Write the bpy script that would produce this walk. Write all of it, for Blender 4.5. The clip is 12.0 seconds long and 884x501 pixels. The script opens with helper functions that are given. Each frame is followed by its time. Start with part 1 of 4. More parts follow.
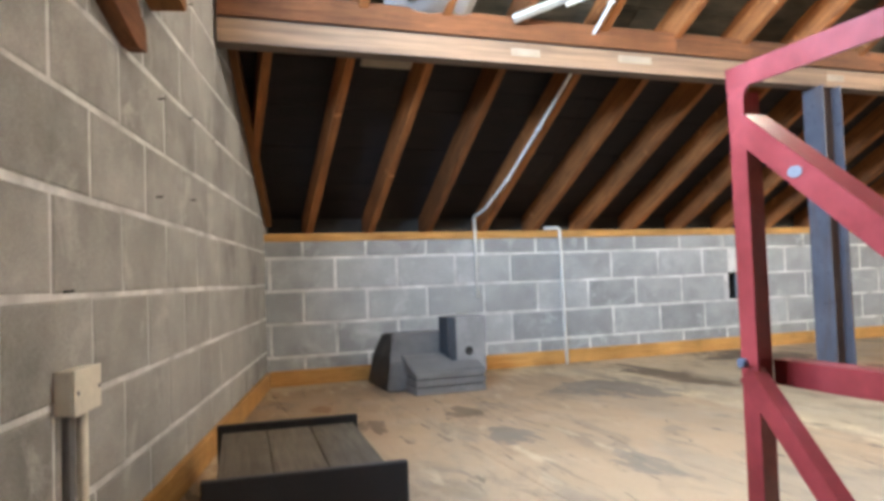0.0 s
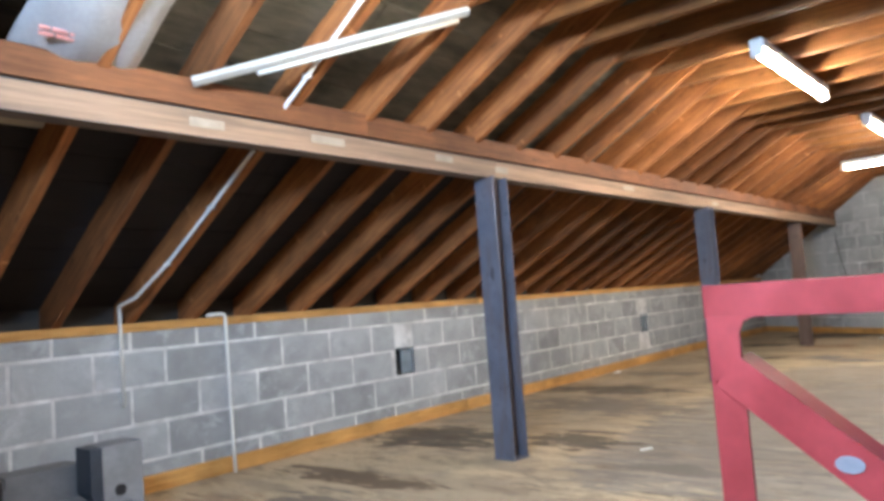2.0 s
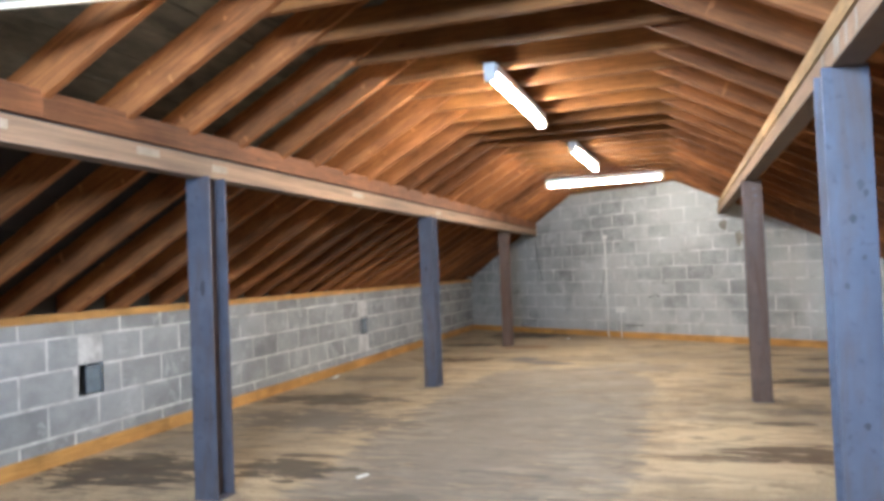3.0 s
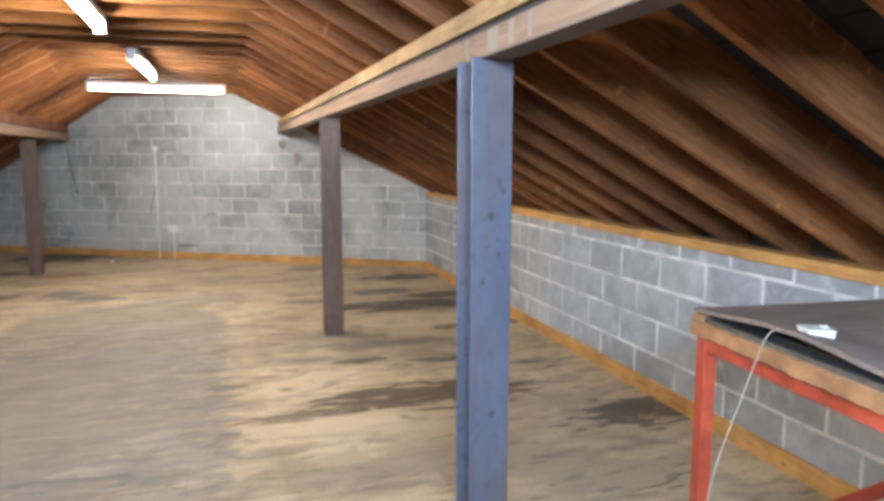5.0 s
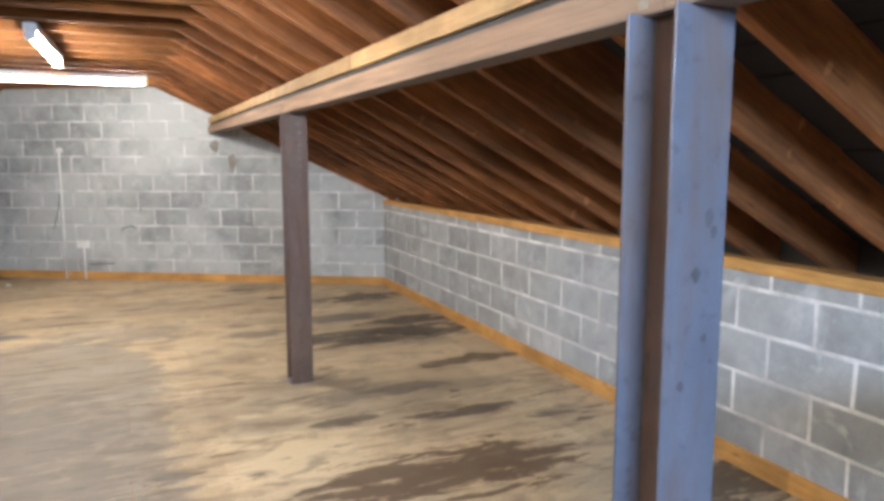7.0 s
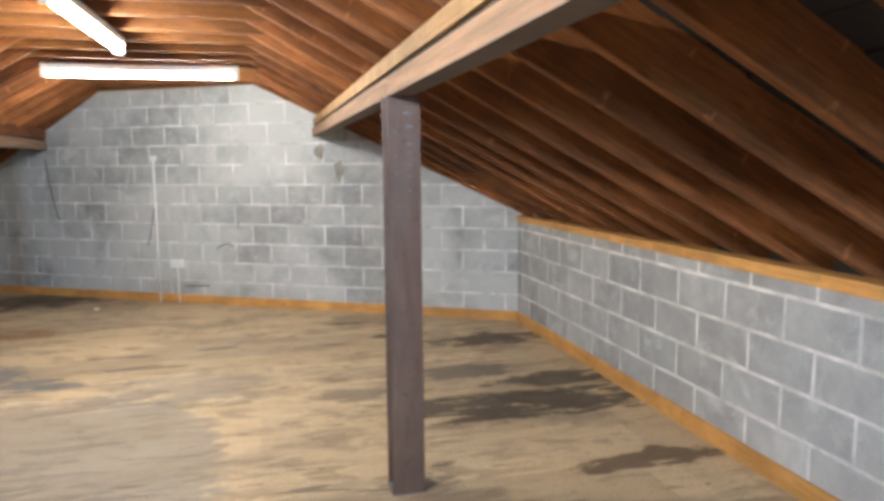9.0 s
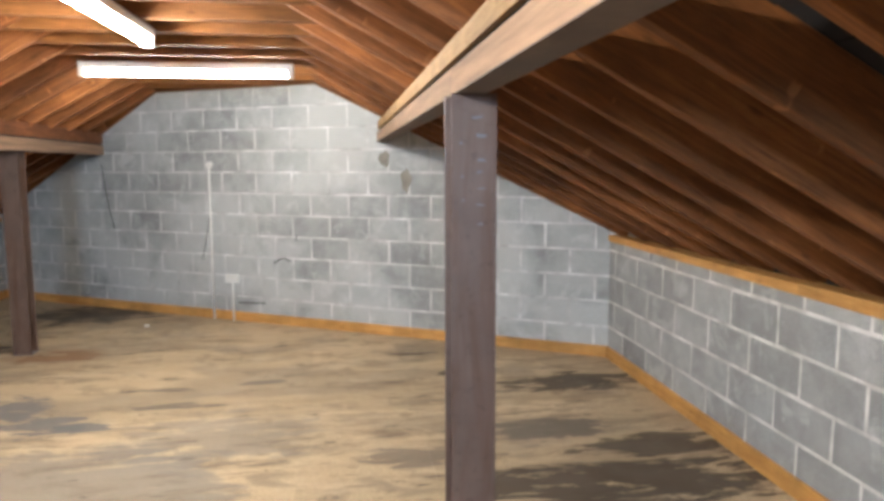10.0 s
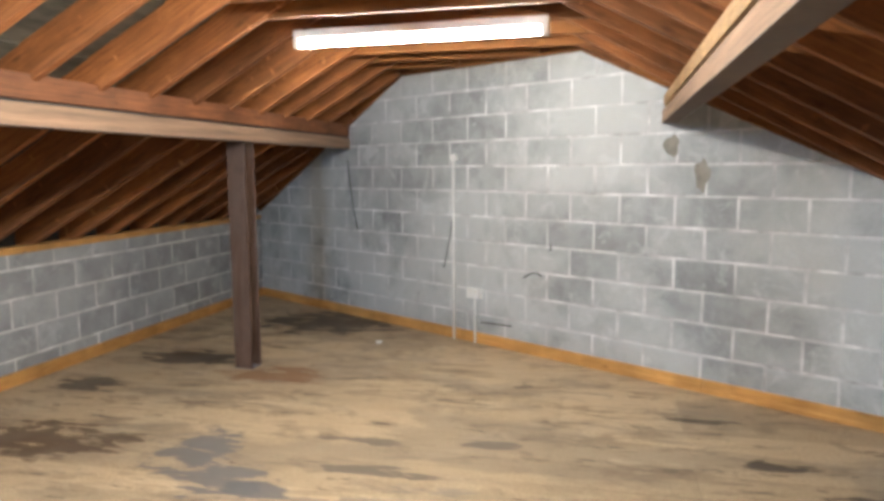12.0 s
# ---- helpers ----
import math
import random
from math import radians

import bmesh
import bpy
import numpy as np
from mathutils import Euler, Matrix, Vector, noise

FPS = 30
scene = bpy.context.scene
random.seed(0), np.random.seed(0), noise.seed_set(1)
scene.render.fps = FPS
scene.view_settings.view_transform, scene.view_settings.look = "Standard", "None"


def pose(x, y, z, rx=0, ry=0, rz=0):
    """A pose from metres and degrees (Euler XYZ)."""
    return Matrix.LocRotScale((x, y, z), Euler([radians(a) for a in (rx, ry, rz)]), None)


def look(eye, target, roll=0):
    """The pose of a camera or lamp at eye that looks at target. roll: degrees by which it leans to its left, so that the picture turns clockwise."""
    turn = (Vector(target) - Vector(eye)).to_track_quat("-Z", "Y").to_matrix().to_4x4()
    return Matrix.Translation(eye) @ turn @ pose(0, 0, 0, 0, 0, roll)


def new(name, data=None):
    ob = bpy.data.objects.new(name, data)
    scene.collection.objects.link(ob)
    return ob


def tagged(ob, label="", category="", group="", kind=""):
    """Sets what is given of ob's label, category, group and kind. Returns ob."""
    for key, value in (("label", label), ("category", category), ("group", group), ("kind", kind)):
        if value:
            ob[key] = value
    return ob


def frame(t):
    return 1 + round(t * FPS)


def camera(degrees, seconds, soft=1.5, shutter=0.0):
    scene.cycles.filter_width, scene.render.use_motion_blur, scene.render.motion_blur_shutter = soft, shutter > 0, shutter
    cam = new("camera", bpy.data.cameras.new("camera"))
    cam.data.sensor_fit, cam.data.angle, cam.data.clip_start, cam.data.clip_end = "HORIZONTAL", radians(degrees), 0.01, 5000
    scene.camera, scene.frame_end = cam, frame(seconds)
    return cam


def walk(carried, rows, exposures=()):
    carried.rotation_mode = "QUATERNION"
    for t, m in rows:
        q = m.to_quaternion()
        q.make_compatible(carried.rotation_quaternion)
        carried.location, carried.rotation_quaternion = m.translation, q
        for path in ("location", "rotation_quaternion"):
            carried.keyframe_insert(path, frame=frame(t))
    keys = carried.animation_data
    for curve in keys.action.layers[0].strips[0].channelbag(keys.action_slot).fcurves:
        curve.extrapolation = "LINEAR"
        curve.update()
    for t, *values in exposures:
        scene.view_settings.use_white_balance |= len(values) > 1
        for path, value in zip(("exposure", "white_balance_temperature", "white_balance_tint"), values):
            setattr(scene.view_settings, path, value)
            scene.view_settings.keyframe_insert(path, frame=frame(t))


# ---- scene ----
# ---- the camera and its walk ----
PATH = [
    (0.0, 4.964, -0.497, 0.702, 70.33, 2.17, 2.03),
    (0.5, 4.854, -0.597, 0.709, 60.84, 3.44, 1.61),
    (1.0, 4.611, -0.552, 0.769, 54.64, 4.54, 0.70),
    (1.5, 4.451, -0.495, 0.921, 48.01, 5.26, 2.76),
    (2.0, 4.320, -0.465, 1.040, 40.68, 4.03, 4.15),
    (2.5, 4.219, -0.286, 1.114, 28.50, 2.05, 3.49),
    (3.0, 4.136, -0.134, 1.232, 18.55, 1.65, 2.29),
    (3.5, 4.033, -0.039, 1.295, 10.28, 0.75, 1.55),
    (5.5, 3.678, 0.603, 1.617, -22.89, -8.76, -0.01),
    (6.0, 3.589, 0.900, 1.622, -24.31, -8.23, 0.66),
    (6.5, 3.591, 1.228, 1.599, -24.73, -7.59, 0.38),
    (8.5, 3.952, 2.894, 1.662, -18.08, -7.23, -0.42),
    (9.0, 4.082, 3.283, 1.597, -14.54, -6.85, 0.51),
    (9.5, 4.216, 3.730, 1.686, -10.47, -6.99, -0.10),
    (10.0, 4.295, 4.189, 1.673, -8.35, -6.71, 0.17),
    (10.5, 4.373, 4.619, 1.658, -5.72, -6.46, 0.89),
    (11.0, 4.429, 5.050, 1.648, -1.32, -6.27, 0.71),
    (11.5, 4.423, 5.496, 1.650, 3.36, -6.72, 0.94),
    (12.0, 4.348, 5.812, 1.603, 13.38, -6.58, 0.41),
]
cam = camera(63.62, 12.0, soft=3.8)
walk(cam, [(t, pose(x, y, z, 90 + pitch, roll, yaw)) for t, x, y, z, yaw, pitch, roll in PATH],
     exposures=[(0.0, 1.34, 6900, 10), (1.2, 1.22, 6800, 11), (2.4, 1.04, 6600, 11), (3.5, 1.04, 6500, 10), (6.0, 1.14, 6500, 11), (12.0, 1.20, 6500, 10)])

# ---- the plan, in metres ----
K_NEAR, K_FAR, Y_FAR = -0.23, -0.609, 14.094   # both gables stand askew to the long walls
Z_LEFT, Z_RIGHT = 1.04, 1.09                     # tops of the wall plates
S_LEFT, S_RIGHT = 0.62, 0.545                    # slopes of the rafters
Z_COLLAR = 2.50
X_RIDGE = 3.36
THICK = 0.215


def x_right(y):
    return 6.628 + 0.02 * (y - 10)


def y_near(x):
    return K_NEAR * x


def y_far(x):
    return Y_FAR + K_FAR * x


def roof(x):
    """Underside of the rafters."""
    return min(1.06 + S_LEFT * x, 1.10 + S_RIGHT * (6.64 - x))


NL, NR = (0.0, 0.0), (6.399, y_near(6.399))
FL, FR = (0.0, Y_FAR), (6.629, y_far(6.629))
WELL = (4.05, 6.2, 0.36)                         # stair opening: from x, to x, far side y

m_near_frame = Matrix.LocRotScale((0, 0, 0), Euler((0, 0, math.atan(K_NEAR))), None)

# ---- world and lights ----
world = bpy.data.worlds.new("world")
scene.world = world
world.use_nodes = True
wn = world.node_tree.nodes
sky = wn.new("ShaderNodeTexSky")
sky.sky_type, sky.sun_disc = "NISHITA", False
sky.sun_elevation, sky.sun_rotation = radians(35), radians(200)
world.node_tree.links.new(sky.outputs[0], wn["Background"].inputs[0])
wn["Background"].inputs[1].default_value = 0.12

SUN = bpy.data.lights.new("sun", "SUN")
SUN.energy, SUN.angle, SUN.color = 2.0, radians(0.6), (1, 0.95, 0.88)
new("sun", SUN).matrix_world = look((0, 0, 0), (0.9, -0.9, -0.9))

day = bpy.data.lights.new("window_daylight", "AREA")
day.shape, day.size, day.size_y = "RECTANGLE", 1.28, 0.42
day.energy, day.color = 175.0, (0.45, 0.67, 1.0)
new("window_daylight", day).matrix_world = m_near_frame @ pose(3.60, -0.10, 2.19, 75, 0, 0)
TUBE_STRENGTH = 130.0


# ---- materials ----
def material(name):
    m = bpy.data.materials.new(name)
    m.use_nodes = True
    nt = m.node_tree
    return m, nt, nt.nodes["Principled BSDF"]


def node(nt, kind, **values):
    n = nt.nodes.new(kind)
    for key, value in values.items():
        n.inputs[key.replace("_", " ")].default_value = value
    return n


def coords(nt, scale=(1, 1, 1), space="Object"):
    tc = nt.nodes.new("ShaderNodeTexCoord")
    mp = nt.nodes.new("ShaderNodeMapping")
    mp.inputs["Scale"].default_value = scale
    if space == "World":
        g = nt.nodes.new("ShaderNodeNewGeometry")
        nt.links.new(g.outputs["Position"], mp.inputs["Vector"])
    else:
        nt.links.new(tc.outputs[space], mp.inputs["Vector"])
    return mp.outputs["Vector"]


def shift_by_object(nt, vec, amount=30.0):
    info = nt.nodes.new("ShaderNodeObjectInfo")
    mul = nt.nodes.new("ShaderNodeMath")
    mul.operation = "MULTIPLY"
    mul.inputs[1].default_value = amount
    nt.links.new(info.outputs["Random"], mul.inputs[0])
    add = nt.nodes.new("ShaderNodeVectorMath")
    add.operation = "ADD"
    nt.links.new(vec, add.inputs[0])
    nt.links.new(mul.outputs[0], add.inputs[1])
    return add.outputs[0]


def noise_of(nt, vec, scale, detail=4.0, rough=0.55, distortion=0.0):
    n = node(nt, "ShaderNodeTexNoise", Scale=scale, Detail=detail, Roughness=rough, Distortion=distortion)
    nt.links.new(vec, n.inputs["Vector"])
    return n.outputs["Fac"]


def ramp(nt, fac, stops):
    r = nt.nodes.new("ShaderNodeValToRGB")
    while len(r.color_ramp.elements) < len(stops):
        r.color_ramp.elements.new(0.5)
    for e, (at, c) in zip(r.color_ramp.elements, stops):
        e.position = at
        e.color = (*c, 1) if len(c) == 3 else c
    nt.links.new(fac, r.inputs[0])
    return r.outputs[0]


def grey(v):
    return (v, v, v)


def mix(nt, kind, fac, a, b):
    m = nt.nodes.new("ShaderNodeMix")
    m.data_type, m.blend_type = "RGBA", kind
    for sock, v in ((m.inputs[0], fac), (m.inputs[6], a), (m.inputs[7], b)):
        if hasattr(v, "links"):
            nt.links.new(v, sock)
        elif isinstance(v, (int, float)):
            sock.default_value = v
        else:
            sock.default_value = (*v, 1)
    return m.outputs[2]


def bump(nt, bsdf, height, strength, distance=0.004):
    b = node(nt, "ShaderNodeBump", Strength=strength, Distance=distance)
    nt.links.new(height, b.inputs["Height"])
    nt.links.new(b.outputs[0], bsdf.inputs["Normal"])


def object_tone(nt, low, high):
    info = nt.nodes.new("ShaderNodeObjectInfo")
    return ramp(nt, info.outputs["Random"], [(0, grey(low)), (1, grey(high))])


def block_material(name, low, high, tint, wash_from, wash_to, wash_most):
    """Dense concrete block: pitted, streaked, each block its own tone."""
    m, nt, b = material(name)
    vec = coords(nt, space="World")
    own = shift_by_object(nt, coords(nt), 17)
    cloud = noise_of(nt, own, 5.0, 5, 0.6)
    fine = noise_of(nt, own, 160.0, 3, 0.7)
    base = ramp(nt, cloud, [(0.3, [low * c for c in tint]), (0.7, [high * c for c in tint])])
    c = mix(nt, "MULTIPLY", 1.0, base, object_tone(nt, 0.80, 1.10))
    wash = noise_of(nt, vec, 1.1, 4, 0.6, 0.4)
    c = mix(nt, "MIX", ramp(nt, wash, [(wash_from, grey(0)), (wash_to, grey(wash_most))]), c, [high * 1.15 * t for t in tint])
    smear = noise_of(nt, vec, 4.5, 7, 0.7, 0.7)
    c = mix(nt, "MIX", ramp(nt, smear, [(0.54, grey(0)), (0.67, grey(0.6))]), c, [high * 1.35 * t for t in tint])
    c = mix(nt, "MULTIPLY", 0.5, c, ramp(nt, fine, [(0.3, grey(0.6)), (0.65, grey(1.1))]))
    nt.links.new(c, b.inputs["Base Color"])
    b.inputs["Roughness"].default_value = 0.93
    b.inputs["Specular IOR Level"].default_value = 0.2
    bump(nt, b, fine, 0.35, 0.002)
    return m


def plain_material(name, color, rough=0.6, metal=0.0, vary=0.25, scale=12.0, bumpiness=0.15, stretch=(1, 1, 1), tone=0.0):
    m, nt, b = material(name)
    vec = shift_by_object(nt, coords(nt, stretch), 11)
    n1 = noise_of(nt, vec, scale, 5, 0.6)
    n2 = noise_of(nt, vec, scale * 9, 3, 0.6)
    c = ramp(nt, n1, [(0.3, [x * (1 - vary) for x in color]), (0.7, [min(1, x * (1 + vary)) for x in color])])
    c = mix(nt, "MULTIPLY", 0.4, c, ramp(nt, n2, [(0.3, grey(0.75)), (0.7, grey(1.1))]))
    if tone:
        c = mix(nt, "MULTIPLY", 1.0, c, object_tone(nt, 1 - tone, 1 + tone))
    nt.links.new(c, b.inputs["Base Color"])
    r = ramp(nt, n1, [(0.3, grey(max(0.05, rough - 0.1))), (0.7, grey(min(1, rough + 0.12)))])
    nt.links.new(r, b.inputs["Roughness"])
    b.inputs["Metallic"].default_value = metal
    if bumpiness:
        bump(nt, b, n2, bumpiness, 0.002)
    return m


def steel_material(name, low, high, rust):
    """Mill-finished steel: blue-grey scale with brown rust bloom in upright streaks and dark spots."""
    m, nt, b = material(name)
    vec = shift_by_object(nt, coords(nt), 11)
    cloud = noise_of(nt, vec, 4.0, 5, 0.6)
    c = ramp(nt, cloud, [(0.3, low), (0.7, high)])
    mp = nt.nodes.new("ShaderNodeMapping")
    mp.inputs["Scale"].default_value = (7.0, 7.0, 0.9)
    nt.links.new(vec, mp.inputs["Vector"])
    streak = noise_of(nt, mp.outputs[0], 1.6, 6, 0.65, 0.5)
    c = mix(nt, "MIX", ramp(nt, streak, [(0.46, grey(0)), (0.66, grey(0.75))]), c, rust)
    spots = noise_of(nt, vec, 22.0, 3, 0.6)
    c = mix(nt, "MULTIPLY", 0.6, c, ramp(nt, spots, [(0.28, grey(0.45)), (0.42, grey(1.0))]))
    nt.links.new(c, b.inputs["Base Color"])
    nt.links.new(ramp(nt, streak, [(0.3, grey(0.36)), (0.7, grey(0.62))]), b.inputs["Roughness"])
    b.inputs["Metallic"].default_value = 0.25
    bump(nt, b, spots, 0.1, 0.001)
    return m


def wood_material(name, dark, light, tone=0.25, rough=0.75, knots=True, chips=False):
    """Sawn softwood: grain along local X, knots, grime; each piece its own tone."""
    m, nt, b = material(name)
    vec = shift_by_object(nt, coords(nt), 23)
    mp = nt.nodes.new("ShaderNodeMapping")
    mp.inputs["Scale"].default_value = (1.6, 26, 26)
    nt.links.new(vec, mp.inputs["Vector"])
    grain = noise_of(nt, mp.outputs[0], 2.2, 5, 0.65, 0.8)
    c = ramp(nt, grain, [(0.28, dark), (0.72, light)])
    blotch = noise_of(nt, vec, 2.6, 4, 0.6)
    c = mix(nt, "MULTIPLY", 0.65, c, ramp(nt, blotch, [(0.32, grey(0.45)), (0.66, grey(1.15))]))
    if chips:
        mc = nt.nodes.new("ShaderNodeMapping")
        mc.inputs["Scale"].default_value = (1.8, 0.8, 0.8)
        nt.links.new(vec, mc.inputs["Vector"])
        ch = noise_of(nt, mc.outputs[0], 9.0, 2, 0.5)
        c = mix(nt, "MIX", ramp(nt, ch, [(0.69, grey(0)), (0.73, grey(0.45))]), c, [min(1, x * 1.5 + 0.03) for x in light])
    if knots:
        vor = node(nt, "ShaderNodeTexVoronoi", Scale=1.0)
        mk = nt.nodes.new("ShaderNodeMapping")
        mk.inputs["Scale"].default_value = (4.0, 11, 11)
        nt.links.new(vec, mk.inputs["Vector"])
        nt.links.new(mk.outputs[0], vor.inputs["Vector"])
        c = mix(nt, "MIX", ramp(nt, vor.outputs["Distance"], [(0.06, grey(0.6)), (0.15, grey(0))]), c, [x * 0.55 for x in dark])
    if tone:
        c = mix(nt, "MULTIPLY", 1.0, c, object_tone(nt, 1 - tone, 1 + tone))
    nt.links.new(c, b.inputs["Base Color"])
    b.inputs["Roughness"].default_value = rough
    b.inputs["Specular IOR Level"].default_value = 0.3
    bump(nt, b, grain, 0.35, 0.002)
    return m


def floor_material():
    """Worn chipboard decking: pale tan, swept streaks across the room, damp and dirt stains."""
    m, nt, b = material("worn_chipboard")
    vec = coords(nt, space="World")
    flake = noise_of(nt, vec, 70.0, 4, 0.7)
    c = ramp(nt, flake, [(0.3, (0.36, 0.265, 0.16)), (0.68, (0.62, 0.475, 0.305))])
    c = mix(nt, "MULTIPLY", 0.8, c, object_tone(nt, 0.84, 1.1))

    clusters = ramp(nt, noise_of(nt, coords(nt, (0.55, 0.9, 1), "World"), 0.9, 3, 0.5), [(0.40, grey(0.12)), (0.58, grey(1.0))])

    def layer(base, stretch, scale, low, high, colour, strength, distortion=0.6, gathered=True):
        mp = nt.nodes.new("ShaderNodeMapping")
        mp.inputs["Scale"].default_value = stretch
        mp.inputs["Rotation"].default_value = (0, 0, radians(-4))
        nt.links.new(vec, mp.inputs["Vector"])
        n = noise_of(nt, mp.outputs[0], scale, 7, 0.62, distortion)
        fac = ramp(nt, n, [(low, grey(0)), (high, grey(strength))])
        if gathered:
            fac = mix(nt, "MULTIPLY", 1.0, fac, clusters)
        return mix(nt, "MIX", fac, base, colour)

    sep = nt.nodes.new("ShaderNodeSeparateXYZ")
    nt.links.new(vec, sep.inputs[0])
    rag = noise_of(nt, coords(nt, (1.5, 5.0, 1), "World"), 1.9, 8, 0.66, 0.4)

    def patch(base, cx, cy, rx, ry, colour, strength, wide=False):
        terms = []
        for out, at, r in ((sep.outputs[0], cx, rx), (sep.outputs[1], cy, ry)):
            a = nt.nodes.new("ShaderNodeMath")
            a.operation = "SUBTRACT"
            a.inputs[1].default_value = at
            nt.links.new(out, a.inputs[0])
            d = nt.nodes.new("ShaderNodeMath")
            d.operation = "DIVIDE"
            d.inputs[1].default_value = r
            nt.links.new(a.outputs[0], d.inputs[0])
            p = nt.nodes.new("ShaderNodeMath")
            p.operation = "MULTIPLY"
            nt.links.new(d.outputs[0], p.inputs[0])
            nt.links.new(d.outputs[0], p.inputs[1])
            if wide:
                q = nt.nodes.new("ShaderNodeMath")
                q.operation, q.inputs[1].default_value = "POWER", 2.0
                nt.links.new(p.outputs[0], q.inputs[0])
                p = q
            terms.append(p.outputs[0])
        s = nt.nodes.new("ShaderNodeMath")
        nt.links.new(terms[0], s.inputs[0])
        nt.links.new(terms[1], s.inputs[1])
        w = nt.nodes.new("ShaderNodeMath")
        w.operation = "MULTIPLY_ADD"
        w.inputs[1].default_value = 2.5 if wide else 3.4
        nt.links.new(rag, w.inputs[0])
        nt.links.new(s.outputs[0], w.inputs[2])
        return mix(nt, "MIX", edge(nt, w.outputs[0], strength), base, colour)

    # trodden, swept and browner zones first, then streaks, then the damp patches on top
    for st in STAINS:
        if st[4] in (GREYED, PALE, BROWNED):
            c = patch(c, *st)
    c = layer(c, (0.6, 1.3, 1), 1.0, 0.50, 0.58, (0.25, 0.20, 0.145), 0.5, gathered=False)
    c = layer(c, (0.7, 5.0, 1), 1.5, 0.53, 0.62, (0.19, 0.15, 0.11), 0.4, 0.8)
    c = layer(c, (1.0, 2.2, 1), 2.2, 0.53, 0.64, (0.17, 0.135, 0.10), 0.5, 0.8, False)
    c = layer(c, (1.4, 4.0, 1), 1.4, 0.55, 0.60, (0.20, 0.145, 0.095), 0.55)
    c = layer(c, (1.4, 6.5, 1), 1.2, 0.60, 0.63, (0.12, 0.096, 0.072), 0.75, 0.9)
    c = layer(c, (2.6, 14.0, 1), 1.3, 0.62, 0.65, (0.10, 0.078, 0.056), 0.75, 0.4, False)
    c = layer(c, (1.6, 5.5, 1), 1.7, 0.59, 0.63, (0.60, 0.47, 0.31), 0.4, 0.6)
    c = layer(c, (0.25, 30.0, 1), 1.0, 0.64, 0.66, (0.12, 0.095, 0.07), 0.6, 0.2, False)
    for st in STAINS:
        if st[4] not in (GREYED, PALE, BROWNED):
            c = patch(c, *st)
    nt.links.new(c, b.inputs["Base Color"])
    rr = noise_of(nt, vec, 3.0, 4)
    nt.links.new(ramp(nt, rr, [(0.3, grey(0.55)), (0.7, grey(0.85))]), b.inputs["Roughness"])
    b.inputs["Specular IOR Level"].default_value = 0.3
    bump(nt, b, flake, 0.25, 0.0015)
    return m


def edge(nt, value, strength):
    r = nt.nodes.new("ShaderNodeMapRange")
    r.inputs["From Min"].default_value = 2.0
    r.inputs["From Max"].default_value = 2.25
    r.inputs["To Min"].default_value = strength
    r.inputs["To Max"].default_value = 0.0
    nt.links.new(value, r.inputs["Value"])
    return r.outputs["Result"]


DAMP, GREYED, PALE = (0.085, 0.064, 0.046), (0.225, 0.198, 0.172), (0.64, 0.51, 0.33)
BROWNED = (0.33, 0.215, 0.13)
REDDISH, DUSTY, RUST = (0.125, 0.080, 0.048), (0.165, 0.135, 0.105), (0.24, 0.115, 0.05)
